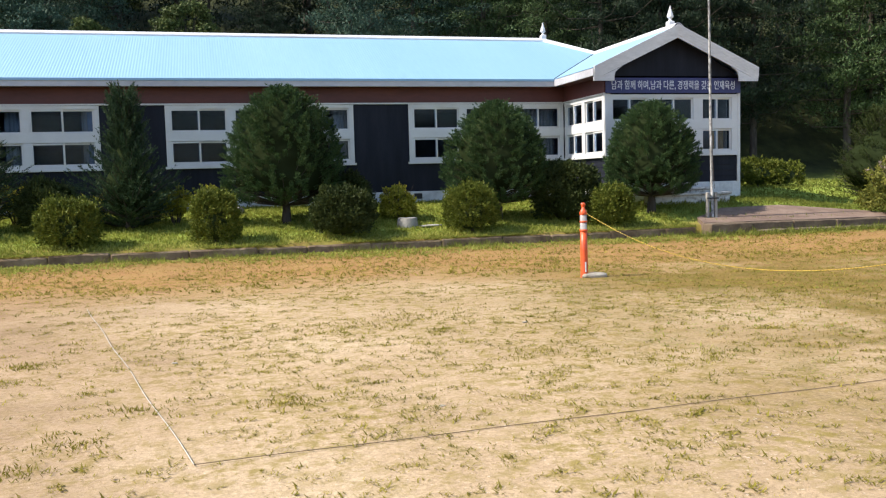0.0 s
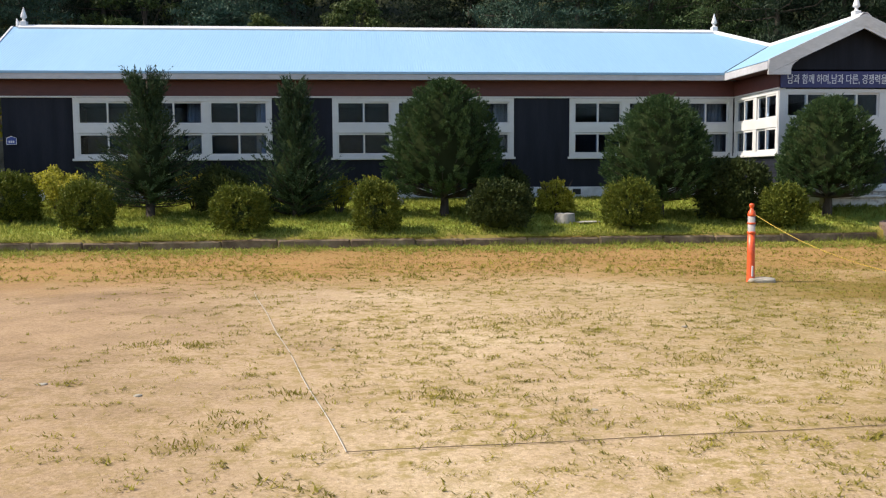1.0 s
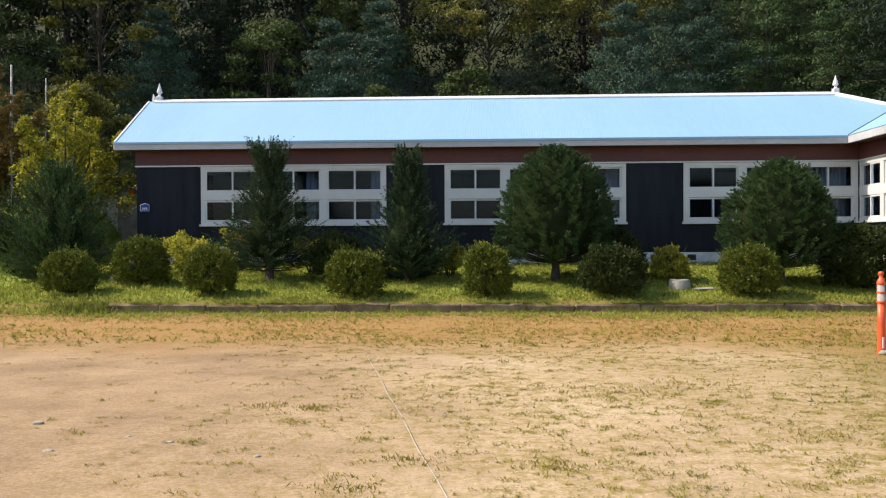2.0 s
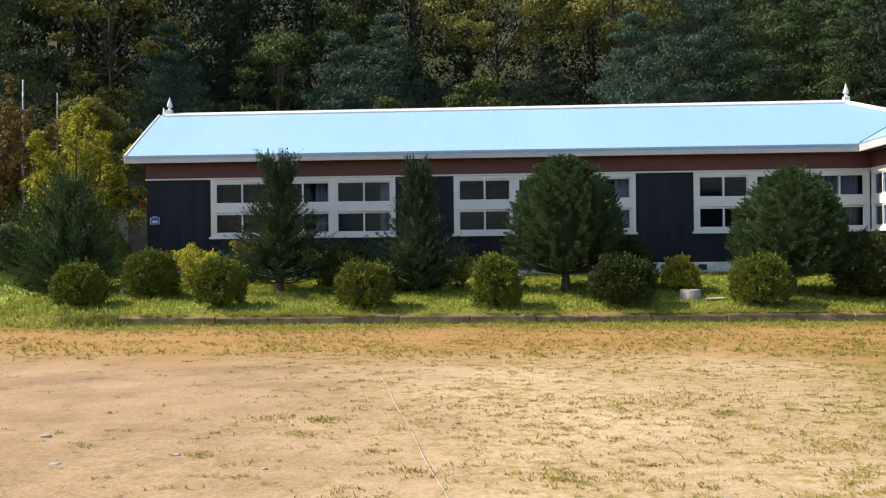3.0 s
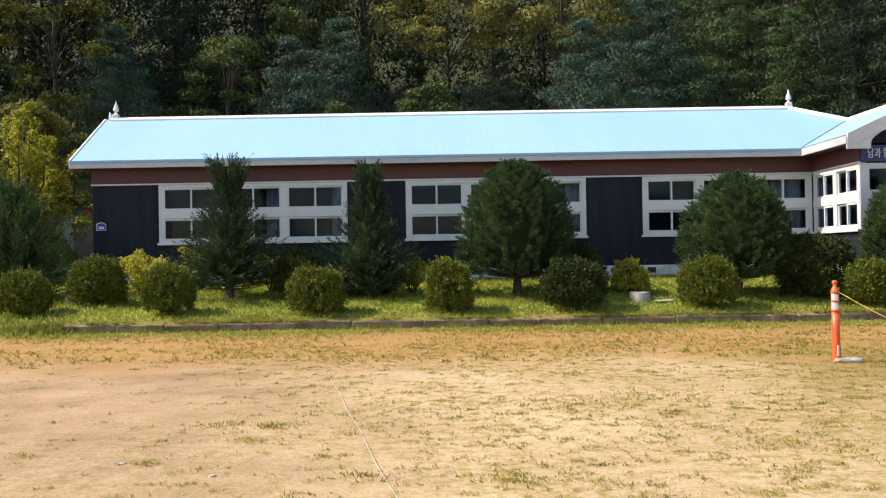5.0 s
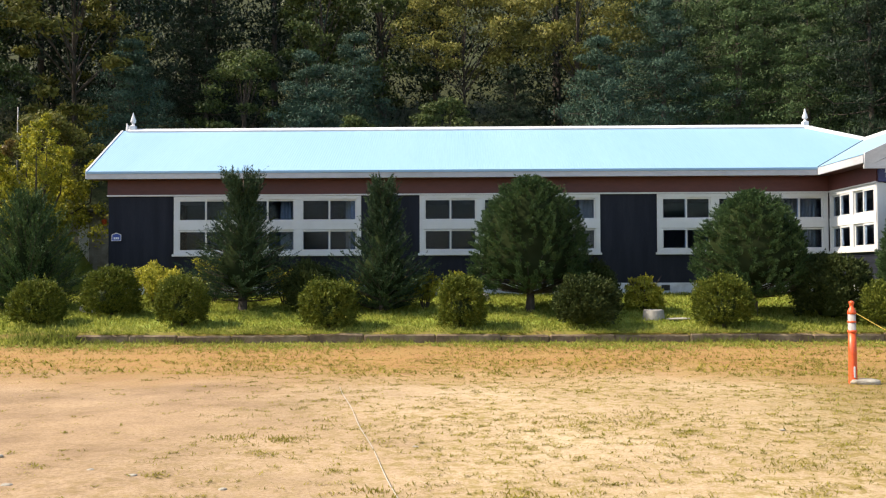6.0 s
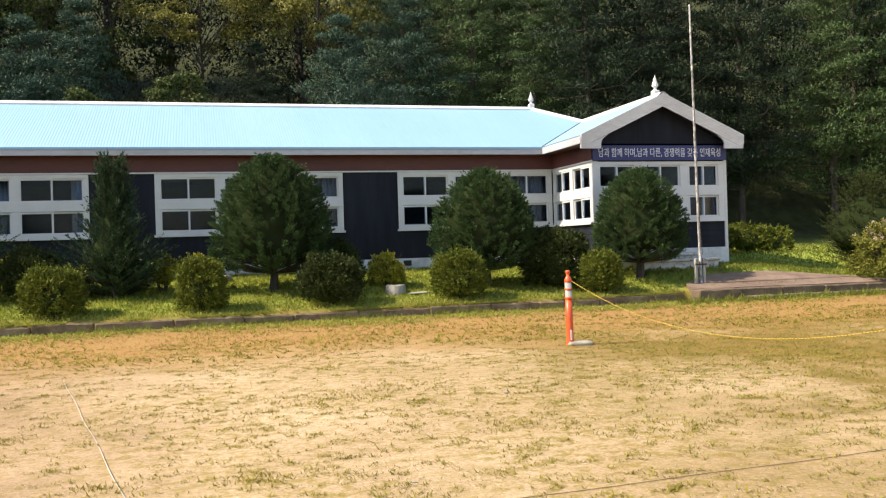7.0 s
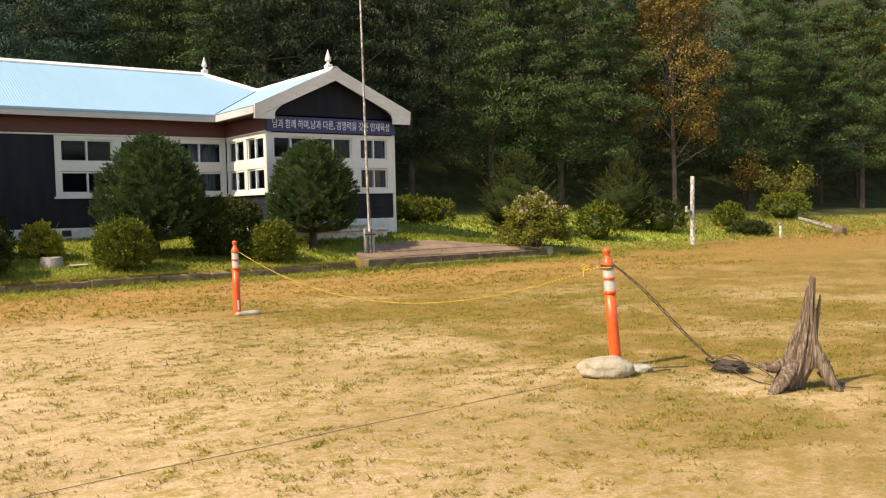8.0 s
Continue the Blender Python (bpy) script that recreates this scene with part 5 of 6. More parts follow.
for n, (x, y, w, h) in enumerate([(-8.1, 23.4, 1.1, 1.05), (-7.55, 23.2, 0.7, 0.85), (-6.6, 23.5, 0.9, 1.15), (-0.85, 22.3, 0.8, 0.9), (-2.75, 22.6, 0.8, 0.75), (4.6, 22.0, 1.0, 0.9), (-1.5, 22.9, 0.9, 0.7), (-7.4, 21.7, 1.4, 1.15), (0.15, 22.4, 1.0, 0.85), (-4.6, 23.2, 1.0, 0.95)]):
    loose_shrub("golden_shrub", x, y, w, h, GOLDEN, 100 + n, "yellow-green leafy shrub by the school wall", 5400 if n == 5 else 3200, 0.075 if n == 5 else 0.08)
loose_shrub("rose_shrub", 2.75, 22.2, 0.9, 1.4, DARKSHADED, 120, "thin dark shrub with a few red flowers", 1100, 0.08, REDPETAL)
loose_shrub("flowering_shrub", 17.7, 19.2, 2.35, 1.80, WARMLEAF, 121, "large loose shrub covered in pale pink flowers", 15000, 0.075, PETAL)

# conifers and bushes on the lawn beyond the wing
for n, (x, y, h, w) in enumerate([(19.8, 22.4, 2.85, 2.7), (25.3, 22.6, 2.7, 2.5)]):
    feather_tree("lawn_conifer", x, y, bed(x, y), h, w, 0.25, egg, DARKSHADED, 140 + n, "dark bushy conifer on the lawn", 330, 0.36, 0.8, 16, "lawn conifers", 0.38)
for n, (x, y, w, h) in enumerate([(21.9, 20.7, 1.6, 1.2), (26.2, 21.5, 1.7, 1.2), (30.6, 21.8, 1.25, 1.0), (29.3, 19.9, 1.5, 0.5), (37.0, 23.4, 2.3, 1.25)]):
    clipped_bush("lawn_bush", x, y, bed(x, y), w, h, DARKSHADED if n in (1, 3) else BOX, 150 + n, "rounded green bush on the sloping lawn", 0.07, 5000, 0.14, "bush", "lawn bushes")
for n, (x, y, w, h) in enumerate([(17.3, 26.6, 1.6, 0.95), (18.5, 26.8, 1.6, 1.0), (19.7, 27.2, 1.5, 0.9)]):
    clipped_bush("hedge_bush", x, y, bed(x, y), w, h, BOX, 160 + n, "low uneven green hedge bush on the lawn", 0.07, 4500, 0.16, "bush", "lawn bushes")
loose_shrub("wood_edge_shrub", 41.8, 26.1, 4.2, 2.4, OLIVE, 172, "olive leafy shrub at the edge of the wood", 3000, 0.14)
loose_shrub("wood_edge_shrub", 41.0, 28.2, 2.4, 3.2, AUTUMN, 173, "rust-leaved shrub at the edge of the wood", 1600, 0.14)

# ---- wood on the hill ----


def pine_mesh(seed, h, w, n, mat, parent, near=True):
    """Pine: whorls of rising branches that carry separate rounded masses of needles, down to a low skirt."""
    rg = np.random.default_rng(seed)
    pieces = [tube([(0, 0, -0.4), (0.05, 0, h * 0.5), (0, 0.05, h * 0.96)], [0.17, 0.11, 0.02], 8)]
    cen, rad = [], []
    whorls = 11
    for i in range(whorls):
        f = i / (whorls - 1)
        reach = w / 2 * min(1.0, 0.75 + 2.2 * f) * (1 - f) ** 0.6 * rg.uniform(0.75, 1.12) + 0.2
        arms = 6 if f < 0.7 else 4
        a0 = rg.uniform(0, 6.28)
        for b in range(arms):
            a = a0 + b * math.tau / arms + rg.uniform(-0.4, 0.4)
            l = reach * rg.uniform(0.6, 1.15)
            zz = h * ((0.20 if near else 0.08) + (0.76 if near else 0.88) * f) + rg.normal(0, h * 0.022)
            c, s = math.cos(a), math.sin(a)
            tip = np.array([l * c, l * s, zz + l * rg.uniform(0.0, 0.55)])
            if near:
                pieces.append(tube([(0, 0, zz), (0.55 * l * c, 0.55 * l * s, zz + 0.02), tip], [0.035, 0.02, 0.008], 4, False))
            for g in (0.25, 0.62, 1.0):
                off = np.array([-s, c, 0.15]) * rg.normal(0, 0.10 + 0.16 * l / 2)
                cen.append(np.array([tip[0] * g, tip[1] * g, zz + (tip[2] - zz) * g * g]) + off)
                rad.append((0.42 + 0.50 * (1 - f)) * rg.uniform(0.65, 1.3) * (1 if near else 1.2))
    v_, f_ = joined(pieces)
    quads("trunk", v_, f_, BARK, parent, "", True)
    v_, f_ = clump_leaves(rg, cen, rad, max(4, n // len(cen)), 0.15 if near else 0.26, 0.046 if near else 0.10, 0.46, 0.30, True, 0.5)
    quads("crown", v_, f_, mat, parent)


def broad_mesh(seed, h, w, n, mat, parent, leaf=0.27, bark=BARK, low=0.22, clumps=38, airy=1.0, flat=0.5):
    """Broadleaf: forked trunk, limbs, and a crown of separate leafy clumps with gaps."""
    rg = np.random.default_rng(seed)
    pieces = [tube([(0, 0, -0.4), (0.1, 0.05, h * 0.3), (0.0, 0.15, h * 0.6), (0.1, 0, h * 0.85)], [0.16 * airy, 0.12 * airy, 0.08 * airy, 0.02], 8)]
    cen, rad = [], []
    for i in range(clumps):
        f = rg.random() ** 0.8
        zz = h * (low + (0.98 - low) * f)
        r = w / 2 * math.sin(math.pi * min(0.97, 0.2 + 0.78 * f)) ** 0.6 * rg.uniform(0.45, 1.08)
        a = rg.uniform(0, 6.28)
        p = (r * math.cos(a), r * math.sin(a), zz)
        cen.append(p)
        rad.append(rg.uniform(0.5, 0.95) * w / 4.6 * airy)
        if i < 24:
            pieces.append(tube([(0, 0.05, zz * 0.65), (p[0] * 0.5, p[1] * 0.5, zz * 0.85), p], [0.06 * airy, 0.035 * airy, 0.01], 5, False))
    v_, f_ = joined(pieces)
    quads("trunk", v_, f_, bark, parent, "", True)
    v_, f_ = clump_leaves(rg, cen, rad, n // len(cen), leaf, leaf * 0.75, flat, 0.6, True)
    quads("crown", v_, f_, mat, parent)


def spired_mesh(seed, h, w, n, mat, parent, leaf=0.10):
    """A small tree with several steep leaders, each a plume of leafy clumps."""
    rg = np.random.default_rng(seed)
    pieces, cen, rad = [tube([(0, 0, -0.3), (0.03, 0, h * 0.3)], [0.11, 0.08], 7)], [], []
    for i in range(11):
        a, r = i * 2.39996, w / 2 * math.sqrt((i + 0.3) / 11) * 0.9
        top = h * rg.uniform(0.68, 0.9) * (1.0 - 0.12 * r / w) if i else h
        x, y = r * math.cos(a), r * math.sin(a)
        pieces.append(tube([(0, 0, h * 0.12), (x * 0.6, y * 0.6, h * 0.3), (x, y, top * 0.6), (x * 1.04, y * 1.04, top * 0.86)], [0.05, 0.04, 0.025, 0.006], 5, False))
        for k in range(15):
            f = 1.03 * (k + rg.random()) / 15
            u = 0.42 * max(0.02, 1 - f) ** 0.7 * w / 3.4
            cen.append((x * (0.55 + 0.5 * f) + rg.normal(0, u), y * (0.55 + 0.5 * f) + rg.normal(0, u), h * 0.10 + (top - h * 0.10) * f))
            rad.append((0.34 - 0.20 * f) * w / 3.4)
    v_, f_ = joined(pieces)
    quads("trunk", v_, f_, BARK, parent, "", True)
    v_, f_ = clump_leaves(rg, cen, rad, n // len(cen), leaf, leaf * 0.7, 1.1, 0.6, True, 0.5)
    quads("crown", v_, f_, mat, parent)


for n, (x, y, h, w, mat, lab) in enumerate([(-12.9, 26.6, 4.3, 3.9, YELLOWTREE, "yellow-leaved small tree beyond the school end"), (-15.9, 27.6, 4.6, 3.6, AUTUMN, "rusty yellow small tree beyond the school end"),
                                            (-14.4, 30.5, 4.4, 3.8, OLIVE, "olive-green small tree beyond the school end"), (-18.8, 28.5, 5.0, 4.2, OLIVE, "olive-green small tree beyond the school end")]):
    t = thing("small_tree", (x, y, bed(x, y)), lab, "tree", "yellowing trees")
    if n < 2:
        spired_mesh(180 + n, h, w, 17000, mat, t)
    else:
        broad_mesh(180 + n, h, w, 11000, mat, t, 0.11, BARK, 0.08, 75, 0.7)
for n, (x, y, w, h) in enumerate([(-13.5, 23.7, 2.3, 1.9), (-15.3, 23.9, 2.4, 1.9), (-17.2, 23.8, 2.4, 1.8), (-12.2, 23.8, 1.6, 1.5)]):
    clipped_bush("bank_bush", x, y, bed(x, y) - 0.5, w, h, DARKSHADED, 190 + n, "dark uneven hedge bush on the bank", 0.07, 4200, 0.16, "bush", "bank bushes")

FOREST = []
for kind, seed, h, w, n, mat, lab, near in [
        ("pine_tree", 1, 13.0, 6.8, 33000, PINE, "tall dark green pine in the hillside wood", True),
        ("pine_tree", 2, 11.0, 5.8, 28000, HAZEBLUEPINE, "blue-green pine in the hillside wood", True),
        ("pine_tree", 3, 14.5, 7.4, 36000, PINE, "tall dark green pine in the hillside wood", True),
        ("broadleaf_tree", 4, 11.0, 5.8, 9000, BROAD, "green broadleaf tree in the hillside wood", True),
        ("broadleaf_tree", 5, 12.5, 6.4, 9500, OLIVE, "olive-green broadleaf tree in the hillside wood", True),
        ("broadleaf_tree", 6, 10.0, 4.2, 21000, AUTUMN, "thin rust-tinged broadleaf tree in the hillside wood", True),
        ("pine_tree", 7, 8.5, 4.4, 22000, HAZEBLUEPINE, "young blue-green pine behind the school", True),
        ("broadleaf_tree", 8, 14.0, 9.0, 14000, LITOLIVE, "wide olive-green broadleaf tree above the school roof", True),
        ("pine_tree", 9, 13.5, 6.2, 5200, SHADEDPINE, "pine deep in the wood, its shade put into the needle colour", False),
        ("pine_tree", 10, 12.0, 5.8, 5200, HAZEBLUEPINE, "blue-green pine deep in the wood", False),
        ("pine_tree", 11, 12.0, 6.8, 30000, SHADEDPINE, "dense pine beside the wing, its shade put into the needle colour", True)]:
    t = thing(kind, (0, 300, -40), lab, "tree", "hillside trees")
    if kind == "pine_tree":
        pine_mesh(seed, h, w, n, mat, t, near)
    elif seed == 6:
        broad_mesh(seed, h, w, n, mat, t, 0.10, PALEBARK, 0.26, 190, 0.75, 0.9)
    else:
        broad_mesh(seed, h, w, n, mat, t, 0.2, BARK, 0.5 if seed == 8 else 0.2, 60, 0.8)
    FOREST.append(t)

rgf = np.random.default_rng(77)
spots = []


def plant(x, y, kind, scale):
    if any((x - a) ** 2 + (y - b) ** 2 < 5.0 for a, b in spots):
        return
    spots.append((x, y))
    m = Matrix.Translation((x, y, terrain(x, y) - 0.1)) @ Matrix.Rotation(rgf.uniform(0, 6.28), 4, "Z")
    src = FOREST[kind]
    src.scale = (scale, scale, scale * rgf.uniform(0.92, 1.1))
    copy_thing(src, m)
    src.scale = (1, 1, 1)


# named trees that stand out above the roof
for x, y, k, s in [(5.6, 41.0, 7, 0.74), (0.4, 42.0, 7, 0.68), (-6.3, 36.6, 6, 0.95), (-4.6, 38.6, 6, 0.98), (-3.9, 35.4, 3, 0.50), (-0.6, 35.8, 3, 0.56), (-9.1, 37.2, 3, 0.74), (5.9, 36.6, 6, 0.92), (9.0, 38.2, 1, 0.92), (12.3, 38.5, 0, 0.95), (10.6, 41.5, 2, 0.9), (-16.5, 37.5, 4, 0.95), (-21.0, 35.0, 2, 0.9), (-13.6, 36.4, 6, 0.85), (-11.6, 40.0, 10, 0.85), (2.6, 39.2, 10, 0.55), (14.6, 36.6, 0, 0.8)]:
    plant(x, y, k, s)
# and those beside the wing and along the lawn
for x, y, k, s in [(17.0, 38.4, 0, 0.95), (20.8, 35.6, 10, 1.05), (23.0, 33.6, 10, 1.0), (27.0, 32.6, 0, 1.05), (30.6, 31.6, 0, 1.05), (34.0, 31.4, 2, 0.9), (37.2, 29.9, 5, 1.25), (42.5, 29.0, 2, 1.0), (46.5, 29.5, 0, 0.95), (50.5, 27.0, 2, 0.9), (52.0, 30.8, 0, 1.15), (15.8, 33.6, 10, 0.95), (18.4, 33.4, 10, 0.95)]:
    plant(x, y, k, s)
for row in range(3):
    for i in range(46):
        x = -46 + i * 3.0 + rgf.uniform(-1.2, 1.2)
        base = 41.0 if x < 16 else 34.6 - 0.17 * (x - 16)
        y = base + row * (4.4 if x < 16 else 3.6) + rgf.uniform(-1.6, 1.6)
        if not (-1.0 - 0.82 * y < x < 2.6 * y + 2) or (x < 27 and rgf.random() < 0.08):
            continue
        if row == 0 and -3 < x < 9.5:
            continue
        # Shade-coloured kinds 8 and 10 fill the gaps and the wing side.
        pick = rgf.random()
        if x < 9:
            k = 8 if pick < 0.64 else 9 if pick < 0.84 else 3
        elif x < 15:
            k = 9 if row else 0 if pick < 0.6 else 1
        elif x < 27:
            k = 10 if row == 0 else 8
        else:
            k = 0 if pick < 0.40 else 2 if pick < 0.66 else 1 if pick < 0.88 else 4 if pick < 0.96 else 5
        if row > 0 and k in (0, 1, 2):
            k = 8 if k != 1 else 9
        plant(x, y, k, rgf.uniform(0.8, 1.12))
for t in FOREST:
    for c in list(t.children):
        bpy.data.objects.remove(c)
    bpy.data.objects.remove(t)

# ---- grass and weeds ----


def blades(name, pts, heights, width, mat, rg, label, category, fan=3, spread=0.5):
    """Tufts of pointed blades."""
    n = len(pts)
    p = np.repeat(pts, fan, 0) + np.c_[rg.normal(0, 0.025, (n * fan, 2)), np.zeros(n * fan)]
    h = np.repeat(heights, fan)
    ways = np.tile([0, 0, 1.0], (n * fan, 1)) + rg.normal(0, spread, (n * fan, 3)) * [1, 1, 0.15]
    ways /= np.linalg.norm(ways, axis=1, keepdims=True)
    side = np.cross(ways, rg.normal(0, 1, (n * fan, 3)))
    side /= np.linalg.norm(side, axis=1, keepdims=True)
    l = (h * rg.uniform(0.6, 1.2, n * fan))[:, None]
    v_ = np.stack([p - side * width * 0.3, p + ways * l * 0.45 - side * width * 0.5, p + ways * l + ways * [0, 0, -0.1] * l, p + ways * l * 0.45 + side * width * 0.5], 1).reshape(-1, 3)
    ob = quads(name, v_, np.arange(4 * n * fan).reshape(-1, 4), mat)
    return tagged(ob, label, category, kind="stuff")


def scatter(rg, n, x0, x1, y0, y1, keep):
    x, y = rg.uniform(x0, x1, n), rg.uniform(y0, y1, n)
    out = [(a, b, terrain(a, b)) for a, b in zip(x, y) if keep(a, b)]
    return np.array(out)


def patchy(scale, bias, seed):
    return lambda a, b: noise.fractal(Vector((a * scale, b * scale * 1.3, seed)), 1.0, 2.0, 3) > bias


rg = np.random.default_rng(21)


def off_building(a, b):
    return not (XL - 0.1 < a < XR + 0.1 and b > (YF - 0.1 if a < XI else YW - 0.1)) and not (11.3 < a < 17.4 and 18.3 < b < 20.2) and not (12.2 < a < 16.2 and b < 20.4)


p = scatter(rg, 38000, -12, 11.4, KERB_Y + 0.03, 25.0, off_building)
blades("lawn_grass", p, rg.uniform(0.05, 0.13, len(p)), 0.026, GRASS, rg, "short green grass of the planted bed", "grass", 2)
p = scatter(rg, 30000, 11.0, 55, 18.9, 31, lambda a, b: off_building(a, b) and b < 31 - 0.1 * (a - 14) - 0.3 * max(0, a - 24))
blades("lawn_grass", p, rg.uniform(0.06, 0.16, len(p)), 0.035, LAWNDRY, rg, "sunlit yellowish grass of the side lawn", "grass", 2)
p = scatter(rg, 28000, -14, 52, 12.5, 18.9, lambda a, b: rg.random() < smooth(12.0, 18.5, b + 2 * noise.noise(Vector((a * 0.4, b * 0.4, 3)))))
blades("dry_grass", p, rg.uniform(0.03, 0.08, len(p)), 0.010, DRYGRASS, rg, "dry brown grass on the field", "grass", 2, 1.0)
p = scatter(rg, 26000, 4, 20, 2.5, 14, lambda a, b: rg.random() < smooth(3.5, 9.0, a + 2 * noise.noise(Vector((a * 0.5, b * 0.5, 5)))))
blades("dry_grass", p, rg.uniform(0.015, 0.045, len(p)), 0.007, DRYGRASS, rg, "dry thin grass on the field", "grass", 2, 0.6)


def rosettes(name, pts, size, mat, rg, label):
    """Flat weeds: a ring of short leaves lying close to the ground."""
    n, fan = len(pts), 4
    p = np.repeat(pts, fan, 0) + np.c_[rg.normal(0, 0.02, (n * fan, 2)), np.full(n * fan, 0.004)]
    a = rg.uniform(0, math.tau, n * fan)
    s = np.repeat(size, fan)
    ways = np.stack([np.cos(a), np.sin(a), rg.uniform(0.15, 0.9, n * fan)], 1)
    side = np.stack([-np.sin(a), np.cos(a), np.zeros(n * fan)], 1)
    l = (s * rg.uniform(0.5, 1.2, n * fan))[:, None]
    v_ = np.stack([p - side * l * 0.2, p + side * l * 0.2, p + ways * l], 1).reshape(-1, 3)
    ob = quads(name, v_, np.arange(3 * n * fan).reshape(-1, 3), mat)
    return tagged(ob, label, "weeds", kind="stuff")


weedy = patchy(0.40, -0.10, 9)
seeds = []
for a in np.arange(-10.0, 13.0, 0.145):
    for b in np.arange(2.9, 15.5, 0.145):
        x, y = a + rg.uniform(-0.14, 0.14), b + rg.uniform(-0.14, 0.14)
        thick = 0.12 + 0.88 * smooth(-3.8, 0.6, x + 0.25 * (y - 7))
        if rg.random() < thick * (0.88 if weedy(x, y) else 0.42):
            seeds.append((x, y, terrain(x, y)))
seeds = np.array(seeds)
many = 2 + (19 * rg.random(len(seeds)) ** 2.1).astype(int)
k = np.repeat(np.arange(len(seeds)), many)
p = seeds[k] + np.c_[rg.normal(0, 1, (len(k), 2)) * (0.016 + 0.0022 * many[k])[:, None] * [1.25, 0.9], np.zeros(len(k))]
rosettes("field_weeds", p, 0.0125 + 0.024 * rg.random(len(p)) ** 2.2, WEED, rg, "small olive weeds growing in clumps through the sandy field")
p = scatter(rg, 9000, -13, 18, 2.8, 18.0, lambda a, b: rg.random() < 0.3 + 0.7 * smooth(-4.0, 1.0, a + 0.35 * (b - 7)))
rosettes("field_weeds", p, 0.010 + 0.018 * rg.random(len(p)) ** 2, WEED, rg, "scattered single weeds on the sandy field")
p = scatter(rg, 9000, 3.0, 14, 2.4, 13.5, lambda a, b: rg.random() < smooth(2.5, 6.5, a + 2 * noise.noise(Vector((a * 0.5, b * 0.5, 5)))) and noise.noise(Vector((a * 1.1, b * 1.1, 15))) > -0.12)
rosettes("field_weeds", p, 0.014 + 0.028 * rg.random(len(p)) ** 2, GRASS, rg, "yellow-green weeds among thin dry grass on the field")
tufts = []
for x, y, w, n in ((0.39, 6.0, 0.16, 60), (-0.62, 6.24, 0.10, 45), (-2.11, 8.21, 0.16, 70), (-1.61, 8.11, 0.15, 60), (-1.16, 5.05, 0.16, 50), (-0.93, 5.49, 0.18, 60), (2.76, 7.0, 0.35, 110), (3.71, 6.46, 0.3, 90), (2.2, 9.4, 0.4, 120), (1.2, 9.0, 0.4, 120), (6.6, 9.4, 0.5, 140),
                   (7.5, 8.8, 0.8, 260), (9.0, 10.5, 0.9, 260), (20.8, 15.5, 0.8, 300), (14.0, 15.0, 0.6, 160), (17.0, 14.2, 0.7, 160)):
    tufts += [(x + a, y + b, 0.0) for a, b in rg.normal(0, 1, (n, 2)) * [w, w * 0.6]]
p = np.array(tufts)
blades("weed_tufts", p, rg.uniform(0.018, 0.055, len(p)), 0.008, WEED, rg, "taller olive-green weed tufts on the field", "weeds", 3, 0.6)
p = scatter(rg, 9000, -13, 20, 12.8, 18.4, lambda a, b: noise.noise(Vector((a * 0.5, b * 0.9, 12))) > -0.15)
rosettes("field_weeds", p, rg.uniform(0.03, 0.075, len(p)), WEED, rg, "olive weeds among the dry grass")
p = scatter(rg, 17000, -14, 24, 16.2, 19.0, lambda a, b: rg.random() < smooth(16.9, 18.9, b + 1.3 * noise.noise(Vector((a * 0.6, b * 0.6, 8)))))
rosettes("kerb_weeds", p, rg.uniform(0.04, 0.10, len(p)), GRASS, rg, "green weeds along the foot of the kerb")
for x, y, s in ((-3.3, 6.4, 0.032), (-2.9, 6.9, 0.024), (-2.5, 6.7, 0.03), (-3.9, 7.4, 0.035), (-1.7, 6.3, 0.022), (-0.4, 7.8, 0.02), (1.4, 5.6, 0.018), (3.1, 8.6, 0.02)):
    boulder("pebble", x, y, s * 0.25, s * 1.3, s * 0.9, s * 0.45, 20 + x, "small pale stone lying on the sand", STONE)

p = scatter(rg, 9000, 24, 60, 17.5, 23.5, lambda a, b: rg.random() < smooth(24, 34, a) and b < 23.5 - 1.5 * rg.random())
blades("dry_grass", p, rg.uniform(0.06, 0.2, len(p)), 0.03, DRYGRASS, rg, "tall dry grass at the far field edge", "grass", 2, 0.4)
p = scatter(rg, 1600, -9, 17, 18.6, 18.98, lambda a, b: noise.noise(Vector((a * 0.8, b, 1))) > -0.1)
blades("kerb_grass", p, rg.uniform(0.06, 0.22, len(p)), 0.010, LAWNDRY, rg, "thin tall grass along the kerb", "grass", 3, 0.45)
p = scatter(rg, 5200, -9, 11.4, 18.97, 19.2, lambda a, b: noise.noise(Vector((a * 0.7, b, 6))) > -0.15)
p[:, 2] = 0.2
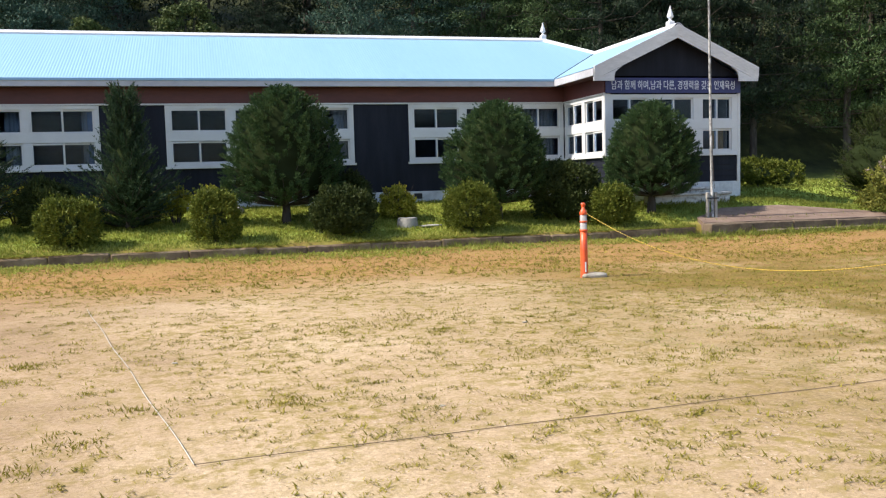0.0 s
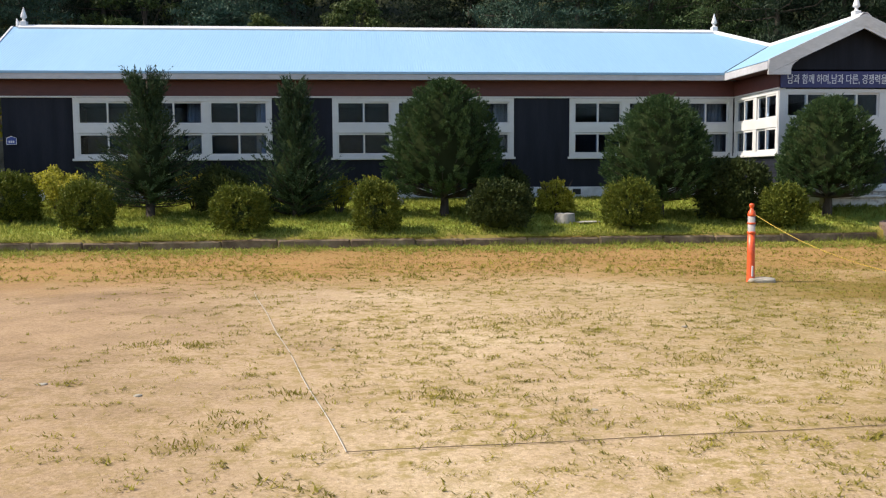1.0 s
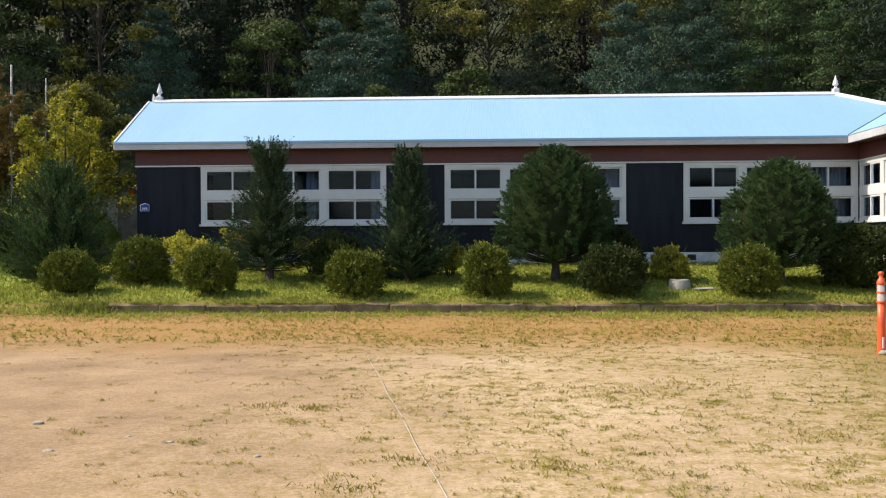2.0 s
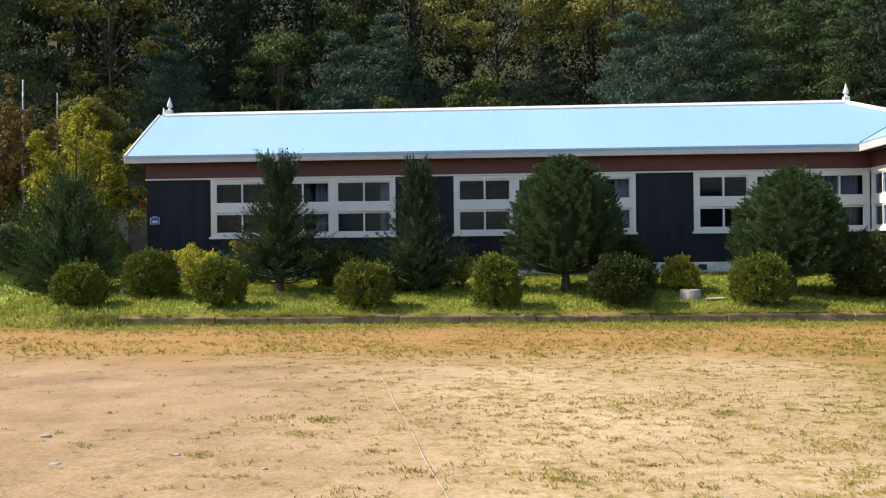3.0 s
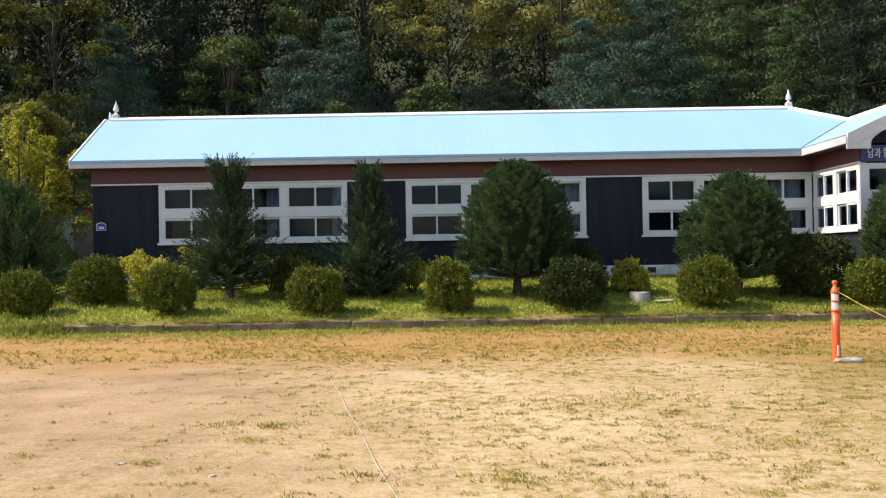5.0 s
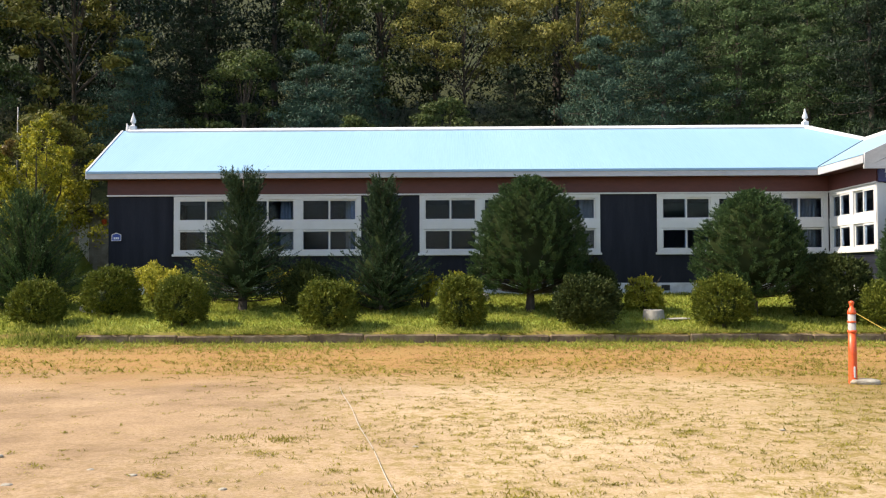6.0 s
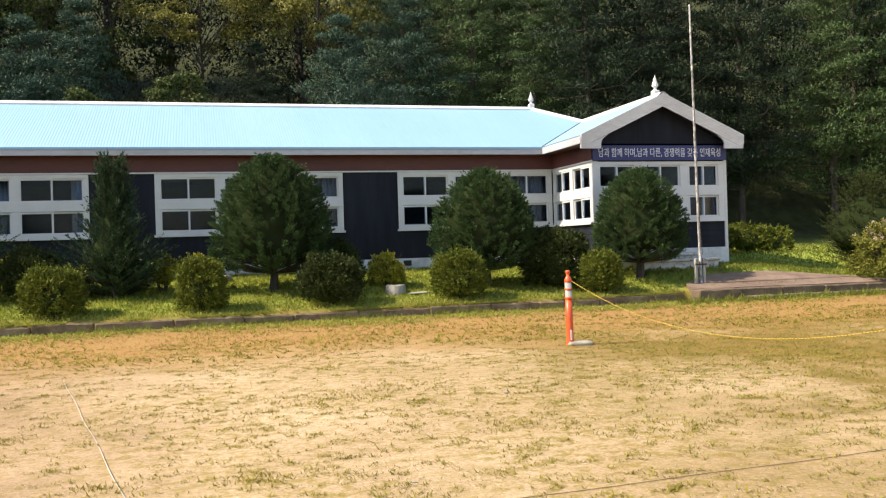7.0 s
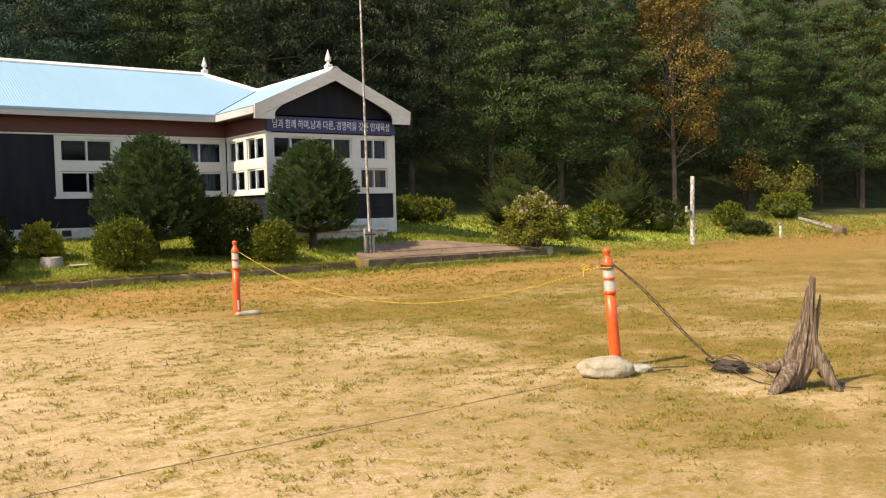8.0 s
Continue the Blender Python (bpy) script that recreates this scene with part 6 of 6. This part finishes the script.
blades("kerb_grass", p, rg.uniform(0.05, 0.13, len(p)), 0.014, GRASS, rg, "grass hanging over the kerb top", "grass", 3, 0.9)
p = scatter(rg, 9000, -24, -8.0, 18.0, 30, lambda a, b: off_building(a, b))
blades("bank_grass", p, rg.uniform(0.08, 0.22, len(p)), 0.03, GRASS, rg, "long grass on the bank beyond the bed", "grass", 3)
# undergrowth on the wooded slope
p = scatter(rg, 9000, -40, 80, 29.5, 50, lambda a, b: -1.0 - 0.82 * b < a < 2.6 * b + 2 and not (-14 < a < 30 and b < 36) and patchy(0.25, -0.25, 4)(a, b))
k = np.repeat(np.arange(len(p)), 6)
q = p[k] + np.c_[rg.normal(0, 0.35, (len(k), 2)), rg.random(len(k)) ** 1.5 * 1.5]
uv, uf = leaves(rg, q, np.tile([0, 0, 0.4], (len(k), 1)), 0.12, 0.085, 0.9, 0.0, np.tile([0, -0.3, 1.0], (len(k), 1)), True)
tagged(quads("undergrowth", uv, uf, DARKSHADED), "low leafy undergrowth on the wooded slope", "undergrowth", kind="stuff")

p = scatter(rg, 5200, 11.2, 17.5, 18.9, 22.0, lambda a, b: rg.random() < 0.16 + 0.84 * smooth(19.7, 21.1, b + 0.5 * noise.noise(Vector((a * 0.9, b * 0.9, 2)))) and b < YW - 0.1)
p[:, 2] += 0.06 * (p[:, 1] < 20.9)
blades("forecourt_grass", p, rg.uniform(0.05, 0.13, len(p)), 0.016, LAWNDRY, rg, "pale grass creeping over the forecourt", "grass", 3, 0.5)

p = scatter(rg, 900, 10.8, 18.2, 17.9, 18.38, lambda a, b: rg.random() < 0.4 + 0.6 * smooth(17.9, 18.3, b))
blades("forecourt_grass", p, rg.uniform(0.08, 0.26, len(p)), 0.016, LAWNDRY, rg, "weeds and grass along the forecourt edge", "grass", 3, 0.5)
p = scatter(rg, 130, -9.6, -8.3, 18.5, 19.1, lambda a, b: True)
blades("bank_grass", p, rg.uniform(0.15, 0.42, len(p)), 0.022, LAWNDRY, rg, "tall pale weeds at the end of the kerb", "weeds", 4, 0.4)
